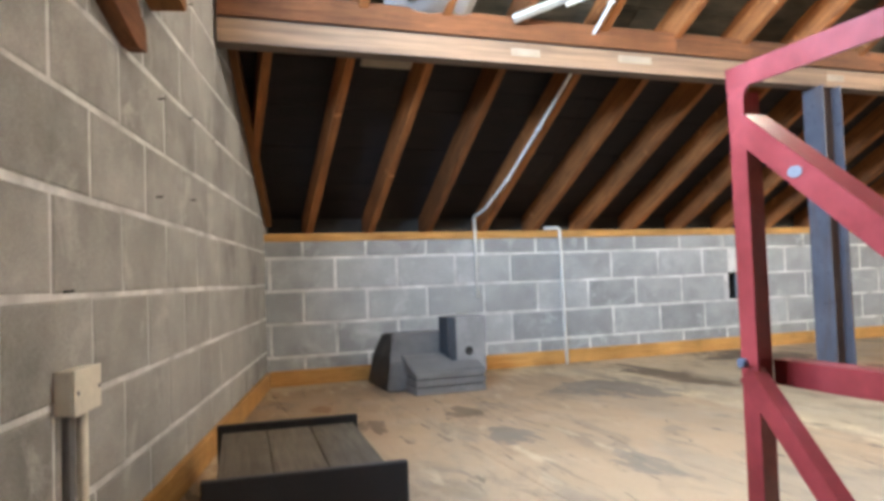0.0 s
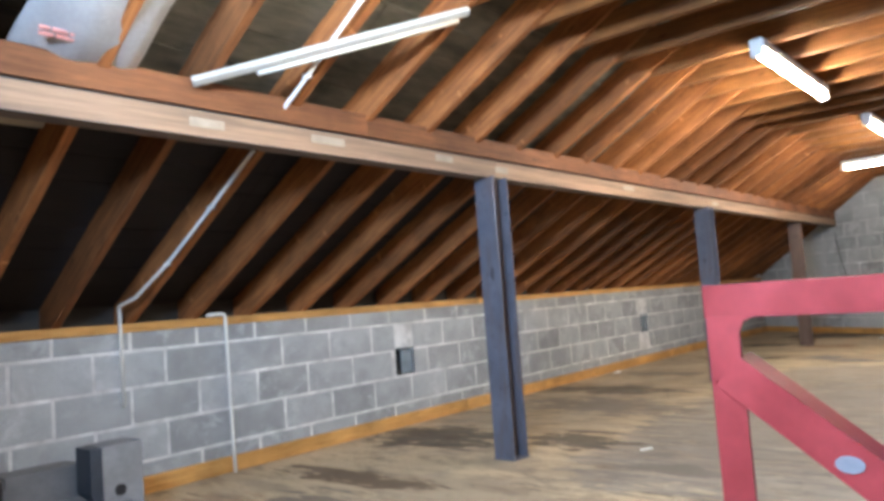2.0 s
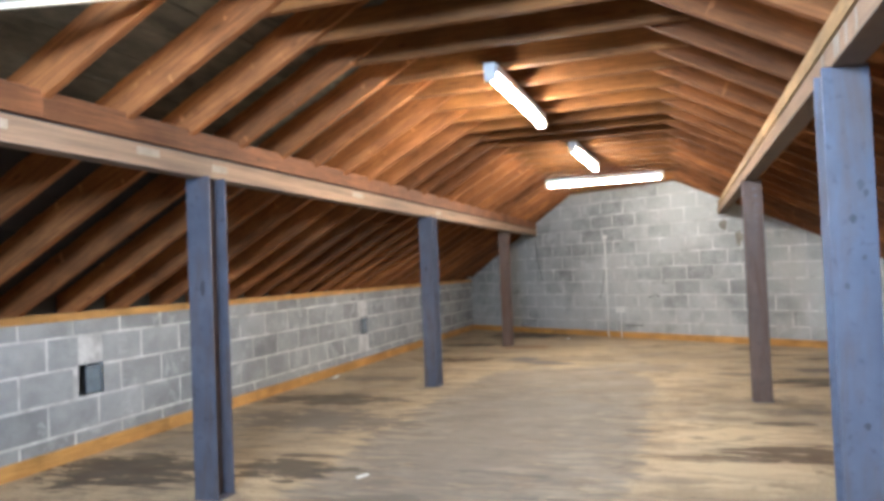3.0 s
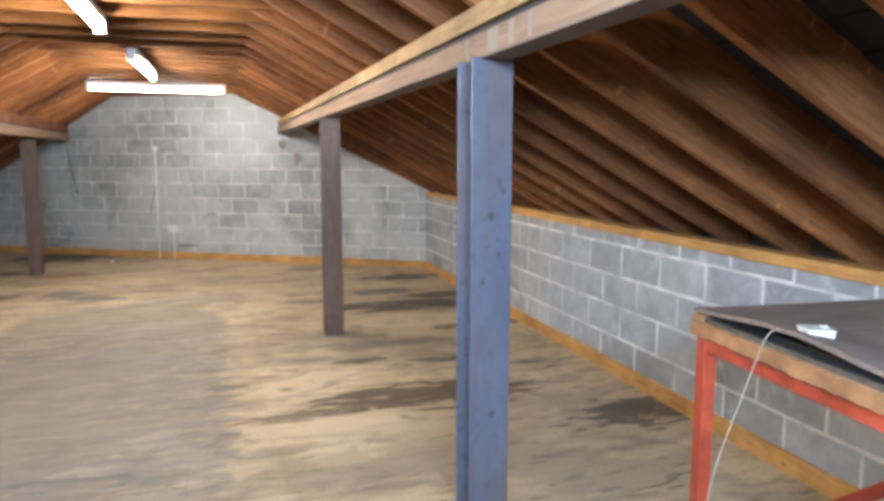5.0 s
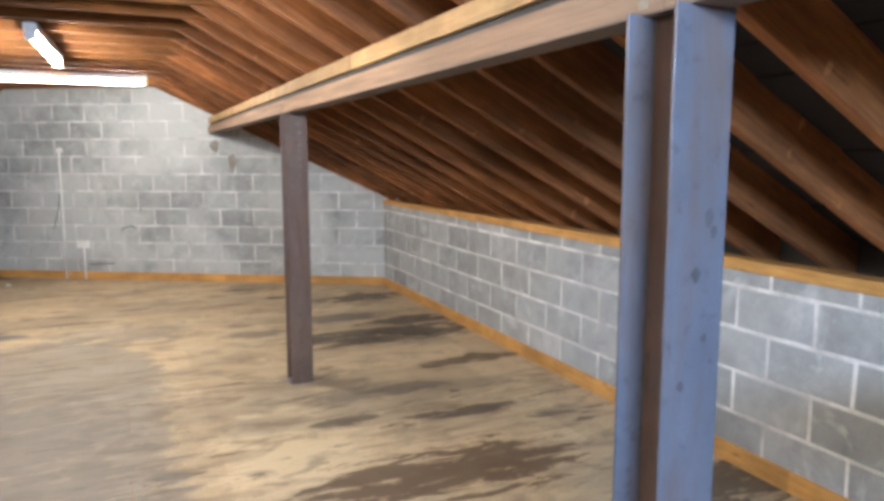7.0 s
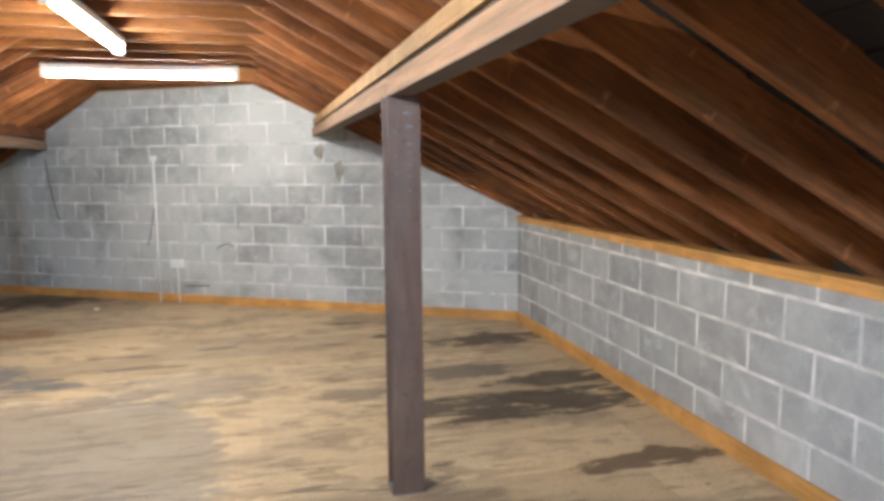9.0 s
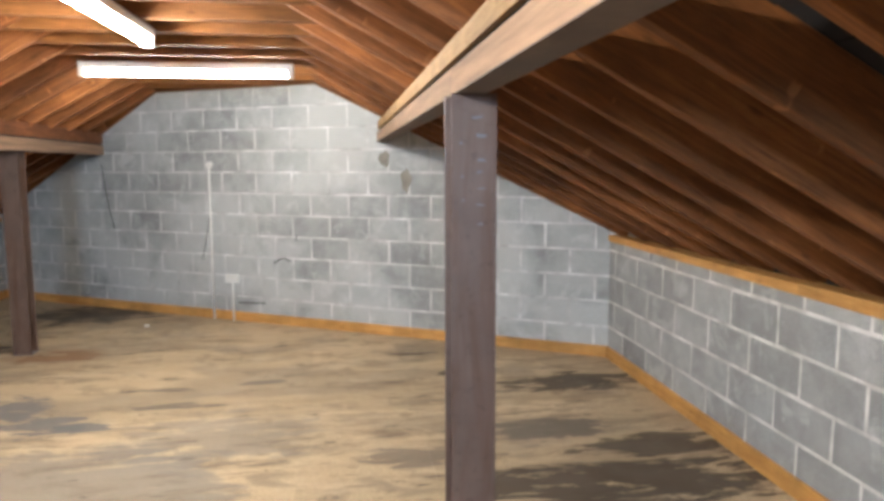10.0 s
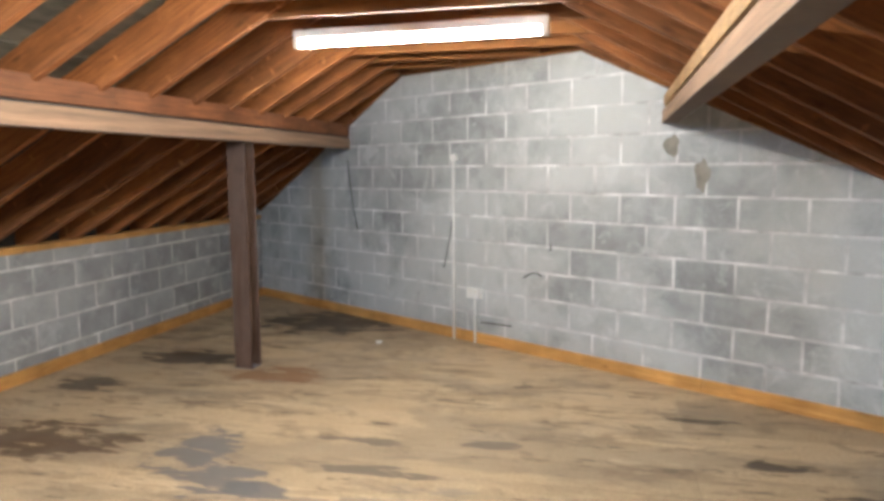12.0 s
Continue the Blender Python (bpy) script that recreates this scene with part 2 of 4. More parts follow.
# centre, half-lengths across and along the loft, colour, strength
STAINS = [
    (2.1, 0.8, 1.9, 1.3, BROWNED, 0.8, True), (2.85, 5.7, 1.02, 2.9, GREYED, 0.72, True), (2.8, 5.3, 1.25, 3.0, (0.15, 0.135, 0.12), 0.5), (3.5, 8.6, 0.9, 0.6, GREYED, 0.6), (4.4, 5.2, 0.55, 1.6, PALE, 0.6),
    (0.9, 5.0, 1.5, 2.6, DUSTY, 0.35), (4.3, 4.6, 0.9, 0.10, REDDISH, 0.7), (5.1, 4.78, 1.05, 0.42, REDDISH, 0.95),
    (5.75, 7.65, 1.35, 0.42, DAMP, 0.95), (6.2, 8.1, 0.75, 0.26, DAMP, 0.9), (5.6, 8.48, 0.55, 0.28, DUSTY, 0.95),
    (6.15, 9.42, 0.85, 0.30, DAMP, 0.9), (6.1, 6.6, 0.65, 0.18, REDDISH, 0.9), (5.5, 5.55, 0.62, 0.11, DAMP, 0.85),
    (4.8, 5.69, 0.28, 0.12, DAMP, 0.8), (6.25, 4.08, 0.55, 0.34, DAMP, 0.88), (4.7, 8.15, 0.45, 0.2, DUSTY, 0.8),
    (5.2, 6.15, 0.8, 0.16, DUSTY, 0.7), (1.5, 12.75, 1.05, 0.75, DAMP, 0.95), (0.85, 11.15, 0.6, 0.32, DAMP, 0.9),
    (0.52, 10.3, 0.42, 0.22, DAMP, 0.88), (1.0, 9.28, 0.75, 0.36, REDDISH, 0.95), (2.05, 9.35, 0.34, 0.42, (0.155, 0.145, 0.14), 0.9),
    (2.35, 9.0, 0.34, 0.3, (0.155, 0.145, 0.14), 0.9), (2.62, 8.93, 0.24, 0.16, (0.14, 0.135, 0.135), 0.9), (1.8, 10.8, 0.6, 0.26, RUST, 0.8),
    (5.23, 9.79, 0.30, 0.13, DAMP, 0.95), (4.96, 10.42, 0.32, 0.07, DAMP, 0.85), (3.2, 9.28, 0.45, 0.09, DUSTY, 0.9),
    (2.95, 9.68, 0.55, 0.07, DUSTY, 0.85), (3.67, 9.77, 0.28, 0.09, DUSTY, 0.85), (0.95, 2.52, 0.95, 0.20, REDDISH, 0.9),
    (0.6, 3.7, 0.85, 0.55, DAMP, 0.9), (1.65, 3.95, 0.6, 0.38, DAMP, 0.85), (1.2, 5.35, 1.3, 0.62, DUSTY, 0.9),
    (0.8, 6.25, 1.1, 0.42, DAMP, 0.8), (2.6, 3.42, 0.5, 0.16, DUSTY, 0.8), (1.47, 0.84, 0.22, 0.13, REDDISH, 0.85),
    (2.08, 0.83, 0.26, 0.16, DUSTY, 0.85), (1.2, 1.95, 0.55, 0.5, DUSTY, 0.85), (2.72, 1.05, 0.28, 0.14, DUSTY, 0.75), (0.8, 7.6, 0.8, 0.3, DUSTY, 0.8),
    (1.02, 0.20, 0.16, 0.10, RUST, 0.7), (1.62, 0.33, 0.2, 0.13, REDDISH, 0.8)]

M_BLOCK = block_material("concrete_block", 0.30, 0.43, (0.97, 1.0, 1.01), 0.50, 0.75, 0.55)
M_BLOCK_PALE = block_material("washed_block", 0.30, 0.48, (0.965, 1.0, 0.975), 0.40, 0.58, 0.85)
M_BLOCK_DUSTY = block_material("dusty_block", 0.24, 0.41, (1.0, 0.975, 0.91), 0.42, 0.66, 0.7)
M_MORTAR = plain_material("pale_mortar", (0.60, 0.60, 0.585), 0.95, vary=0.4, scale=5.0)
M_FLOOR = floor_material()
M_RAFTER = wood_material("aged_rafter", (0.150, 0.053, 0.017), (0.400, 0.150, 0.047), 0.34, chips=True)
M_COLLAR = wood_material("pine_collar", (0.125, 0.044, 0.012), (0.30, 0.122, 0.032), 0.25)
M_PINE = wood_material("orange_pine", (0.46, 0.21, 0.055), (0.72, 0.40, 0.13), 0.1, 0.6)
M_BEAMTIMBER = wood_material("beam_timber", (0.11, 0.040, 0.016), (0.27, 0.105, 0.042), 0.2)
M_PLY = wood_material("worn_plywood", (0.16, 0.11, 0.085), (0.33, 0.25, 0.20), 0.05, 0.65, knots=False)
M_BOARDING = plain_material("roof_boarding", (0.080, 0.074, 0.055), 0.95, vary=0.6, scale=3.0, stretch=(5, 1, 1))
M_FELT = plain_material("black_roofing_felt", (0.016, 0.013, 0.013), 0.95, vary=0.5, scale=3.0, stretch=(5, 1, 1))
M_STEEL = steel_material("mill_steel", (0.085, 0.094, 0.122), (0.135, 0.145, 0.185), (0.12, 0.085, 0.07))
M_RUSTY = steel_material("rusty_steel", (0.105, 0.070, 0.053), (0.165, 0.106, 0.078), (0.105, 0.050, 0.028))
M_PRIMER = plain_material("faded_primer", (0.27, 0.174, 0.112), 0.88, 0.0, 0.45, 3.0, 0.1, (3, 0.4, 9))
M_RED = plain_material("red_oxide_paint", (0.22, 0.026, 0.026), 0.36, 0.0, 0.3, 7.0, 0.1)
b_ = M_RED.node_tree.nodes["Principled BSDF"]
b_.inputs["Specular IOR Level"].default_value = 0.35
b_.inputs["Coat Weight"].default_value = 0.6
b_.inputs["Coat Roughness"].default_value = 0.2
M_WHITE = plain_material("white_pvc", (0.78, 0.78, 0.74), 0.4, 0.0, 0.08, 5.0, 0.0)
M_CREAM = plain_material("cream_plastic", (0.70, 0.66, 0.55), 0.45, 0.0, 0.1, 6.0, 0.0)
M_SOFFIT = plain_material("shaded_soffit", (0.13, 0.095, 0.075), 0.8, 0.0, 0.3, 4.0, 0.1)
M_GREYBOX = plain_material("grey_moulding", (0.155, 0.152, 0.15), 0.6, 0.0, 0.22, 6.0, 0.1)
M_BLACK = plain_material("black_plastic_and_shade", (0.012, 0.011, 0.012), 0.6, 0.0, 0.3, 8.0, 0.1)
M_DARK = plain_material("dark_tone_and_shade", (0.05, 0.045, 0.04), 0.9, 0.0, 0.3, 9.0, 0.0)
M_OFFWHITE = plain_material("dulled_white_plastic", (0.42, 0.42, 0.385), 0.5, 0.0, 0.12, 5.0, 0.0)
M_PAPER = plain_material("white_sack", (0.32, 0.31, 0.305), 0.7, 0.0, 0.12, 6.0, 0.3)
M_REDPRINT = plain_material("red_print", (0.56, 0.25, 0.22), 0.7, 0.0, 0.2, 9.0, 0.0)
M_LABEL = plain_material("paper_label", (0.33, 0.275, 0.21), 0.8, 0.0, 0.2, 9.0, 0.0)
M_VENT = plain_material("blue_grey_vent", (0.19, 0.235, 0.27), 0.6, 0.0, 0.3, 8.0, 0.1)
M_RENDER = plain_material("plain_plaster", (0.42, 0.41, 0.39), 0.95, vary=0.2, scale=3)
M_GLOW, nt_, b_ = material("lit_tube")
b_.inputs["Base Color"].default_value = (0.9, 0.9, 0.9, 1)
b_.inputs["Emission Color"].default_value = (1.0, 0.94, 0.865, 1)
b_.inputs["Emission Strength"].default_value = TUBE_STRENGTH
# dimmer copy of the tube, balances brightness at the far and near ends
M_GLOW_DIM = M_GLOW.copy()
M_GLOW_DIM.name = "dimmer_lit_tube"
M_GLOW_DIM.node_tree.nodes["Principled BSDF"].inputs["Emission Strength"].default_value = TUBE_STRENGTH * 0.6
M_GLASS, nt_, b_ = material("window_glass")
b_.inputs["Roughness"].default_value = 0.02
b_.inputs["Transmission Weight"].default_value = 1.0
M_CHIP = plain_material("splintered_chipboard", (0.33, 0.155, 0.062), 0.85, 0.0, 0.45, 9.0, 0.5)
M_SLATE = plain_material("slot_blue", (0.03, 0.04, 0.055), 0.5, 0.0, 0.3, 6.0, 0.0)
M_BOARD = wood_material("grey_board", (0.075, 0.06, 0.042), (0.15, 0.122, 0.09), 0.1, 0.8, knots=False)
M_CHALK = plain_material("chalk", (0.165, 0.155, 0.165), 0.7, 0.0, 0.2, 20.0, 0.0)
M_STREAK = plain_material("damp_brown", (0.25, 0.235, 0.19), 0.9, 0.0, 0.3, 9.0, 0.0)
M_OCHRE = wood_material("ochre_timber", (0.28, 0.16, 0.065), (0.50, 0.32, 0.15), 0.15)
M_SMUDGE = plain_material("oily_smudge", (0.07, 0.07, 0.078), 0.5, 0.2, 0.3, 9.0, 0.0)
M_GREYLIGHT = plain_material("light_grey_moulding", (0.23, 0.23, 0.235), 0.6, 0.0, 0.2, 5.0, 0.1)
M_BENCHRED = plain_material("orange_red_paint", (0.40, 0.058, 0.026), 0.4, 0.0, 0.35, 8.0, 0.1)
M_FLEX = plain_material("cream_flex", (0.42, 0.37, 0.28), 0.5, 0.0, 0.1, 8.0, 0.0)


# ---- makers ----
def mesh_from(bm, name, mat):
    me = bpy.data.meshes.new(name)
    bmesh.ops.recalc_face_normals(bm, faces=bm.faces)
    bm.to_mesh(me)
    bm.free()
    me.materials.append(mat)
    return me


def thing(name, at=(0, 0, 0), label="", category="", group="", kind=""):
    ob = new(name)
    ob.matrix_world = Matrix.Translation(at)
    return tagged(ob, label, category, group, kind)


def part(name, bm, mat, parent=None, label="", m=None):
    ob = new(name, mesh_from(bm, name, mat))
    if parent:
        ob.parent = parent
    if m is not None:
        ob.matrix_basis = m
    if label:
        ob["label"] = label
    return ob


def box(x0, x1, y0, y1, z0, z1, bevel=0.0, bm=None):
    bm = bm or bmesh.new()
    r = bmesh.ops.create_cube(bm, size=1.0)
    vs = r["verts"]
    for v in vs:
        v.co = Vector(((x0 + x1) / 2 + v.co.x * (x1 - x0), (y0 + y1) / 2 + v.co.y * (y1 - y0), (z0 + z1) / 2 + v.co.z * (z1 - z0)))
    if bevel:
        es = list({e for v in vs for e in v.link_edges})
        bmesh.ops.bevel(bm, geom=es, offset=bevel, segments=2, affect="EDGES", profile=0.6)
    return bm


def prism(poly, axis_map, d0, d1, bm=None):
    """A closed polygon (a, b) pushed from d0 to d1; axis_map(a, b, d) gives the place."""
    bm = bm or bmesh.new()
    lo = [bm.verts.new(axis_map(a, b, d0)) for a, b in poly]
    hi = [bm.verts.new(axis_map(a, b, d1)) for a, b in poly]
    bm.faces.new(lo)
    bm.faces.new(hi[::-1])
    n = len(poly)
    for i in range(n):
        bm.faces.new((lo[i], lo[(i + 1) % n], hi[(i + 1) % n], hi[i]))
    return bm


def clip(poly, a, b, c):
    """Keep the part of poly where a*x + b*y <= c."""
    out = []
    for i, p in enumerate(poly):
        q = poly[(i + 1) % len(poly)]
        dp, dq = a * p[0] + b * p[1] - c, a * q[0] + b * q[1] - c
        if dp <= 0:
            out.append(p)
        if dp * dq < 0:
            t = dp / (dp - dq)
            out.append((p[0] + t * (q[0] - p[0]), p[1] + t * (q[1] - p[1])))
    return out


def area(poly):
    return abs(sum(p[0] * q[1] - q[0] * p[1] for p, q in zip(poly, poly[1:] + poly[:1]))) / 2


def along(p0, p1, up=(0, 0, 1)):
    """Frame with X from p0 to p1 and Z near up, origin at the middle."""
    p0, p1 = Vector(p0), Vector(p1)
    x = (p1 - p0).normalized()
    y = Vector(up).cross(x).normalized()
    z = x.cross(y)
    m = Matrix((x, y, z)).transposed().to_4x4()
    m.translation = (p0 + p1) / 2
    return m


TIMBERS = {}


def timber(name, p0, p1, w, h, mat, parent=None, up=(0, 0, 1), bevel=0.004):
    """A sawn length from p0 to p1 (axis), w across and h deep; alike lengths share a mesh."""
    length = round((Vector(p1) - Vector(p0)).length, 2)
    key = (name, length, w, h, mat.name)
    if key not in TIMBERS:
        TIMBERS[key] = mesh_from(box(-length / 2, length / 2, -w / 2, w / 2, -h / 2, h / 2, bevel), name, mat)
    ob = new(name, TIMBERS[key])
    if parent:
        ob.parent = parent
    ob.matrix_basis = along(p0, p1, up)
    return ob


def tube(points, r, bm=None, sides=10):
    """A round pipe through points, mitred at the bends."""
    bm = bm or bmesh.new()
    pts = [Vector(p) for p in points]
    rings = []
    ref = None
    for i, p in enumerate(pts):
        d = ((pts[min(i + 1, len(pts) - 1)] - p).normalized() + (p - pts[max(i - 1, 0)]).normalized()).normalized()
        if ref is None:
            ref = d.orthogonal().normalized()
        a = (ref - d * ref.dot(d)).normalized()
        ref = a
        b = d.cross(a)
        rings.append([bm.verts.new(p + (a * math.cos(u) + b * math.sin(u)) * r) for u in (2 * math.pi * k / sides for k in range(sides))])
    for r0, r1 in zip(rings, rings[1:]):
        for k in range(sides):
            f = bm.faces.new((r0[k], r0[(k + 1) % sides], r1[(k + 1) % sides], r1[k]))
            f.smooth = True
    bm.faces.new(rings[0][::-1])
    bm.faces.new(rings[-1])
    return bm


def smooth_path(points, n=8):
    """A soft curve through points."""
    p = [Vector(q) for q in points]
    out = []
    for i in range(len(p) - 1):
        a, b, c, d = p[max(i - 1, 0)], p[i], p[i + 1], p[min(i + 2, len(p) - 1)]
        for k in range(n):
            t = k / n
            out.append(0.5 * (2 * b + (c - a) * t + (2 * a - 5 * b + 4 * c - d) * t * t + (3 * b - a - 3 * c + d) * t ** 3))
    return out + [p[-1]]


# ---- large structure ----
def wall(name, p0, p1, outline, normal, label):
    """A wall of mortar behind its blocks: outline in (along, height) from p0 towards p1; normal points into the room."""
    o = Vector((*p0, 0))
    u = (Vector((*p1, 0)) - o).normalized()
    n = Vector(normal).normalized()
    n = (n - u * n.dot(u)).normalized()
    bm = bmesh.new()
    for poly in outline:
        prism(poly, lambda a, b, d: o + u * a + n * d + Vector((0, 0, b)), -THICK, 0.0, bm)
    ob = part(name, bm, M_MORTAR)
    tagged(ob, label, "wall", kind="structure")
    m = Matrix((u, n, Vector((0, 0, 1)))).transposed().to_4x4()
    m.translation = o
    return ob, m


def rect(a, b, c, d):
    return [(a, c), (b, c), (b, d), (a, d)]


len_near = (Vector(NR) - Vector(NL)).length
len_far = (Vector(FR) - Vector(FL)).length
len_right = (Vector(FR) - Vector(NR)).length


def gable_line(length, x_end):
    """Top outline of a gable in (along, height), a little above the rafters' undersides."""
    s = x_end / length
    return [(0, Z_LEFT + 0.22), (X_RIDGE / s, 1.06 + S_LEFT * X_RIDGE + 0.2), (length, Z_RIGHT + 0.2)]


WIN = (2.90, 4.30, 1.92, 2.46)   # opening in the near gable, along the wall and in height
g = gable_line(len_near, NR[0])


def top_at(line, a):
    for (a0, z0), (a1, z1) in zip(line, line[1:]):
        if a <= a1:
            return z0 + (z1 - z0) * (a - a0) / (a1 - a0)
    return line[-1][1]


LOW = -2.6
near_parts = [[(-0.25, LOW), (WIN[0], LOW), (WIN[0], top_at(g, WIN[0])), (0, g[0][1]), (-0.25, g[0][1] - 0.15)],
              [(WIN[0], LOW), (WIN[1], LOW), (WIN[1], WIN[2]), (WIN[0], WIN[2])],
              [(WIN[0], WIN[3]), (WIN[1], WIN[3]), (WIN[1], top_at(g, WIN[1])), g[1], (WIN[0], top_at(g, WIN[0]))],
              [(WIN[1], LOW), (len_near + 0.25, LOW), (len_near + 0.25, g[2][1] - 0.1), g[2], (WIN[1], top_at(g, WIN[1]))]]
wall_near, m_near = wall("wall_south", NL, NR, near_parts, (0, 1, 0), "grey concrete block gable wall with pale mortar joints")
gf = gable_line(len_far, FR[0])
wall_far, m_far = wall("wall_north", FL, FR, [[(-0.25, -0.3), (len_far + 0.25, -0.3), (len_far + 0.25, gf[2][1] - 0.1), gf[2], gf[1], gf[0], (-0.25, gf[0][1] - 0.15)]],
                       (0, -1, 0), "grey concrete block gable wall with damp stains")
HOLES = [(3.90, 4.13, 0.43, 0.66), (8.66, 8.89, 0.42, 0.655)]
left_parts = []
a0 = 0.0
for ha, hb, hc, hd in HOLES:
    left_parts += [rect(a0, ha, -0.3, Z_LEFT - 0.055), rect(ha, hb, -0.3, hc), rect(ha, hb, hd, Z_LEFT - 0.055)]
    a0 = hb
left_parts.append(rect(a0, Y_FAR, -0.3, Z_LEFT - 0.055))
wall_left, m_left = wall("wall_west", NL, FL, left_parts, (1, 0, 0), "low grey concrete block wall under the eaves")
wall_right, m_right = wall("wall_east", NR, FR, [rect(0, len_right, -2.6, Z_RIGHT - 0.06)], (-1, 0, 0), "low grey concrete block wall under the eaves")


def pieces_in_room(poly):
    """Clip a floor polygon to the plan of the loft."""
    poly = clip(poly, -1, 0, 0.0)
    poly = clip(poly, K_NEAR, -1, 0.0) if poly else poly
    poly = clip(poly, -K_FAR, 1, Y_FAR) if poly else poly
    poly = clip(poly, 1, -0.02, 6.628 - 0.2) if poly else poly
    return poly


def flat(poly, z0, z1):
    return prism(poly, lambda a, b, d: Vector((a, b, d)), z0, z1)


# the deck below the boards, open at the stair
sub = bmesh.new()
for r in (rect(-0.1, WELL[0], -3, 15), rect(WELL[0], WELL[1], WELL[2], 15), rect(WELL[1], 7, -3, 15)):
    q = pieces_in_room(r)
    prism(q, lambda a, b, d: Vector((a, b, d)), -0.22, -0.022, sub)
floor = tagged(part("floor", sub, M_RAFTER), "worn tan chipboard loft floor with dark damp stains", "floor", kind="structure")

# roof deck above the rafters: one closed sheet each side
deck = bmesh.new()
for x0, x1, f in ((-0.45, X_RIDGE, lambda x: 1.06 + S_LEFT * x), (X_RIDGE, 7.1, lambda x: 1.10 + S_RIGHT * (6.64 - x))):
    rows_ = 25
    for k in range(rows_):
        a, b = x0 + (x1 - x0) * k / rows_ + 0.003, x0 + (x1 - x0) * (k + 1) / rows_ - 0.003
        lip = random.uniform(0.0, 0.012)
        for ya in [-3.0 + 1.25 * i for i in range(15)]:
            yb = ya + 1.246
            vs = []
            for (x, y) in ((a, ya), (b, ya), (b, yb), (a, yb)):
                z = f(x) + 0.205 + lip
                vs.append((x, y, z))
            lo = [deck.verts.new(v) for v in vs]
            hi = [deck.verts.new((v[0], v[1], v[2] + 0.03)) for v in vs]
            deck.faces.new(lo), deck.faces.new(hi[::-1])
            for i in range(4):
                deck.faces.new((lo[i], lo[(i + 1) % 4], hi[(i + 1) % 4], hi[i]))
    prism([(x0, f(x0) + 0.243), (x1, f(x1) + 0.243), (x1, f(x1) + 0.30), (x0, f(x0) + 0.30)], lambda a, b, d: Vector((a, d, b)), -3.2, 15.8, deck)
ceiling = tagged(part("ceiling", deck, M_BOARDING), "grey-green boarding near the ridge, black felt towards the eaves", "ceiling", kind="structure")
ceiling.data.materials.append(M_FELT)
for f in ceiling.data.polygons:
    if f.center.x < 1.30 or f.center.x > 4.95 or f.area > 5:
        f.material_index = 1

# added boards keep the sky out at the eaves; their dark colour paints shade
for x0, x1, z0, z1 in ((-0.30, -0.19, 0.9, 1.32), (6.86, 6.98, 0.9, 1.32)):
    tagged(part("trim", box(x0, x1, -3.0, 15.5, z0, z1), M_DARK), "added board closing the eaves, dark to paint in the shade behind the rafters", "eaves board", kind="structure")

# wall plates and skirting

def run(name, p0, p1, w, z0, z1, side, label, mat):
    """A long board standing on a line of the plan, its thickness w to the given side."""
    a, b = Vector((*p0, 0)), Vector((*p1, 0))
    n = Vector((0, 0, 1)).cross((b - a).normalized()) * side
    c0, c1 = a + n * w / 2, b + n * w / 2
    z = (z0 + z1) / 2
    return tagged(timber(name, (c0.x, c0.y, z), (c1.x, c1.y, z), w, z1 - z0, mat), label, name.replace("_", " "), kind="structure")


run("wall_plate", (-0.005, 0.0), (-0.005, 5.1), 0.115, Z_LEFT - 0.055, Z_LEFT, 1, "orange pine wall plate on the block wall", M_PINE).location.x += 0.02
run("wall_plate", (-0.005, 5.1), (-0.005, Y_FAR), 0.115, Z_LEFT - 0.055, Z_LEFT - 0.003, 1, "orange pine wall plate on the block wall", M_PINE).location.x += 0.016
for y0, y1, dz in ((-1.7, 2.3, 0.006), (2.3, 5.2, 0.0), (5.2, 7.4, 0.004), (7.4, 10.05, -0.004)):
    run("wall_plate", (x_right(y0) - 0.02, y0), (x_right(y1) - 0.02, y1), 0.12, Z_RIGHT - 0.06, Z_RIGHT + dz, -1, "orange pine wall plate on the block wall", M_PINE)
SK = "orange pine skirting board with knots and scuffs"
run("baseboard", (0.0035, 0.02), (0.0035, 4.8), 0.022, 0.0, 0.105, -1, SK, M_PINE)
run("baseboard", (0.0035, 4.803), (0.0035, 9.6), 0.022, 0.0, 0.103, -1, SK, M_PINE)
run("baseboard", (0.0035, 9.603), (0.0035, Y_FAR - 0.03), 0.022, 0.0, 0.104, -1, SK, M_PINE)
for y0, y1 in ((0.45, 3.9), (3.903, 7.0), (7.003, 10.04)):
    run("baseboard", (x_right(y0) - 0.0035, y0), (x_right(y1) - 0.0035, y1), 0.022, 0.0, 0.105, 1, SK, M_PINE)
for x0, x1 in ((0.03, 3.0), (3.003, 5.0), (5.003, 6.62)):
    run("baseboard", (x0, y_far(x0) - 0.0035), (x1, y_far(x1) - 0.0035), 0.022, 0.0, 0.10, -1, SK, M_PINE)
run("baseboard", (0.03, y_near(0.03) + 0.0035), (3.9, y_near(3.9) + 0.0035), 0.022, 0.0, 0.105, 1, SK, M_PINE)

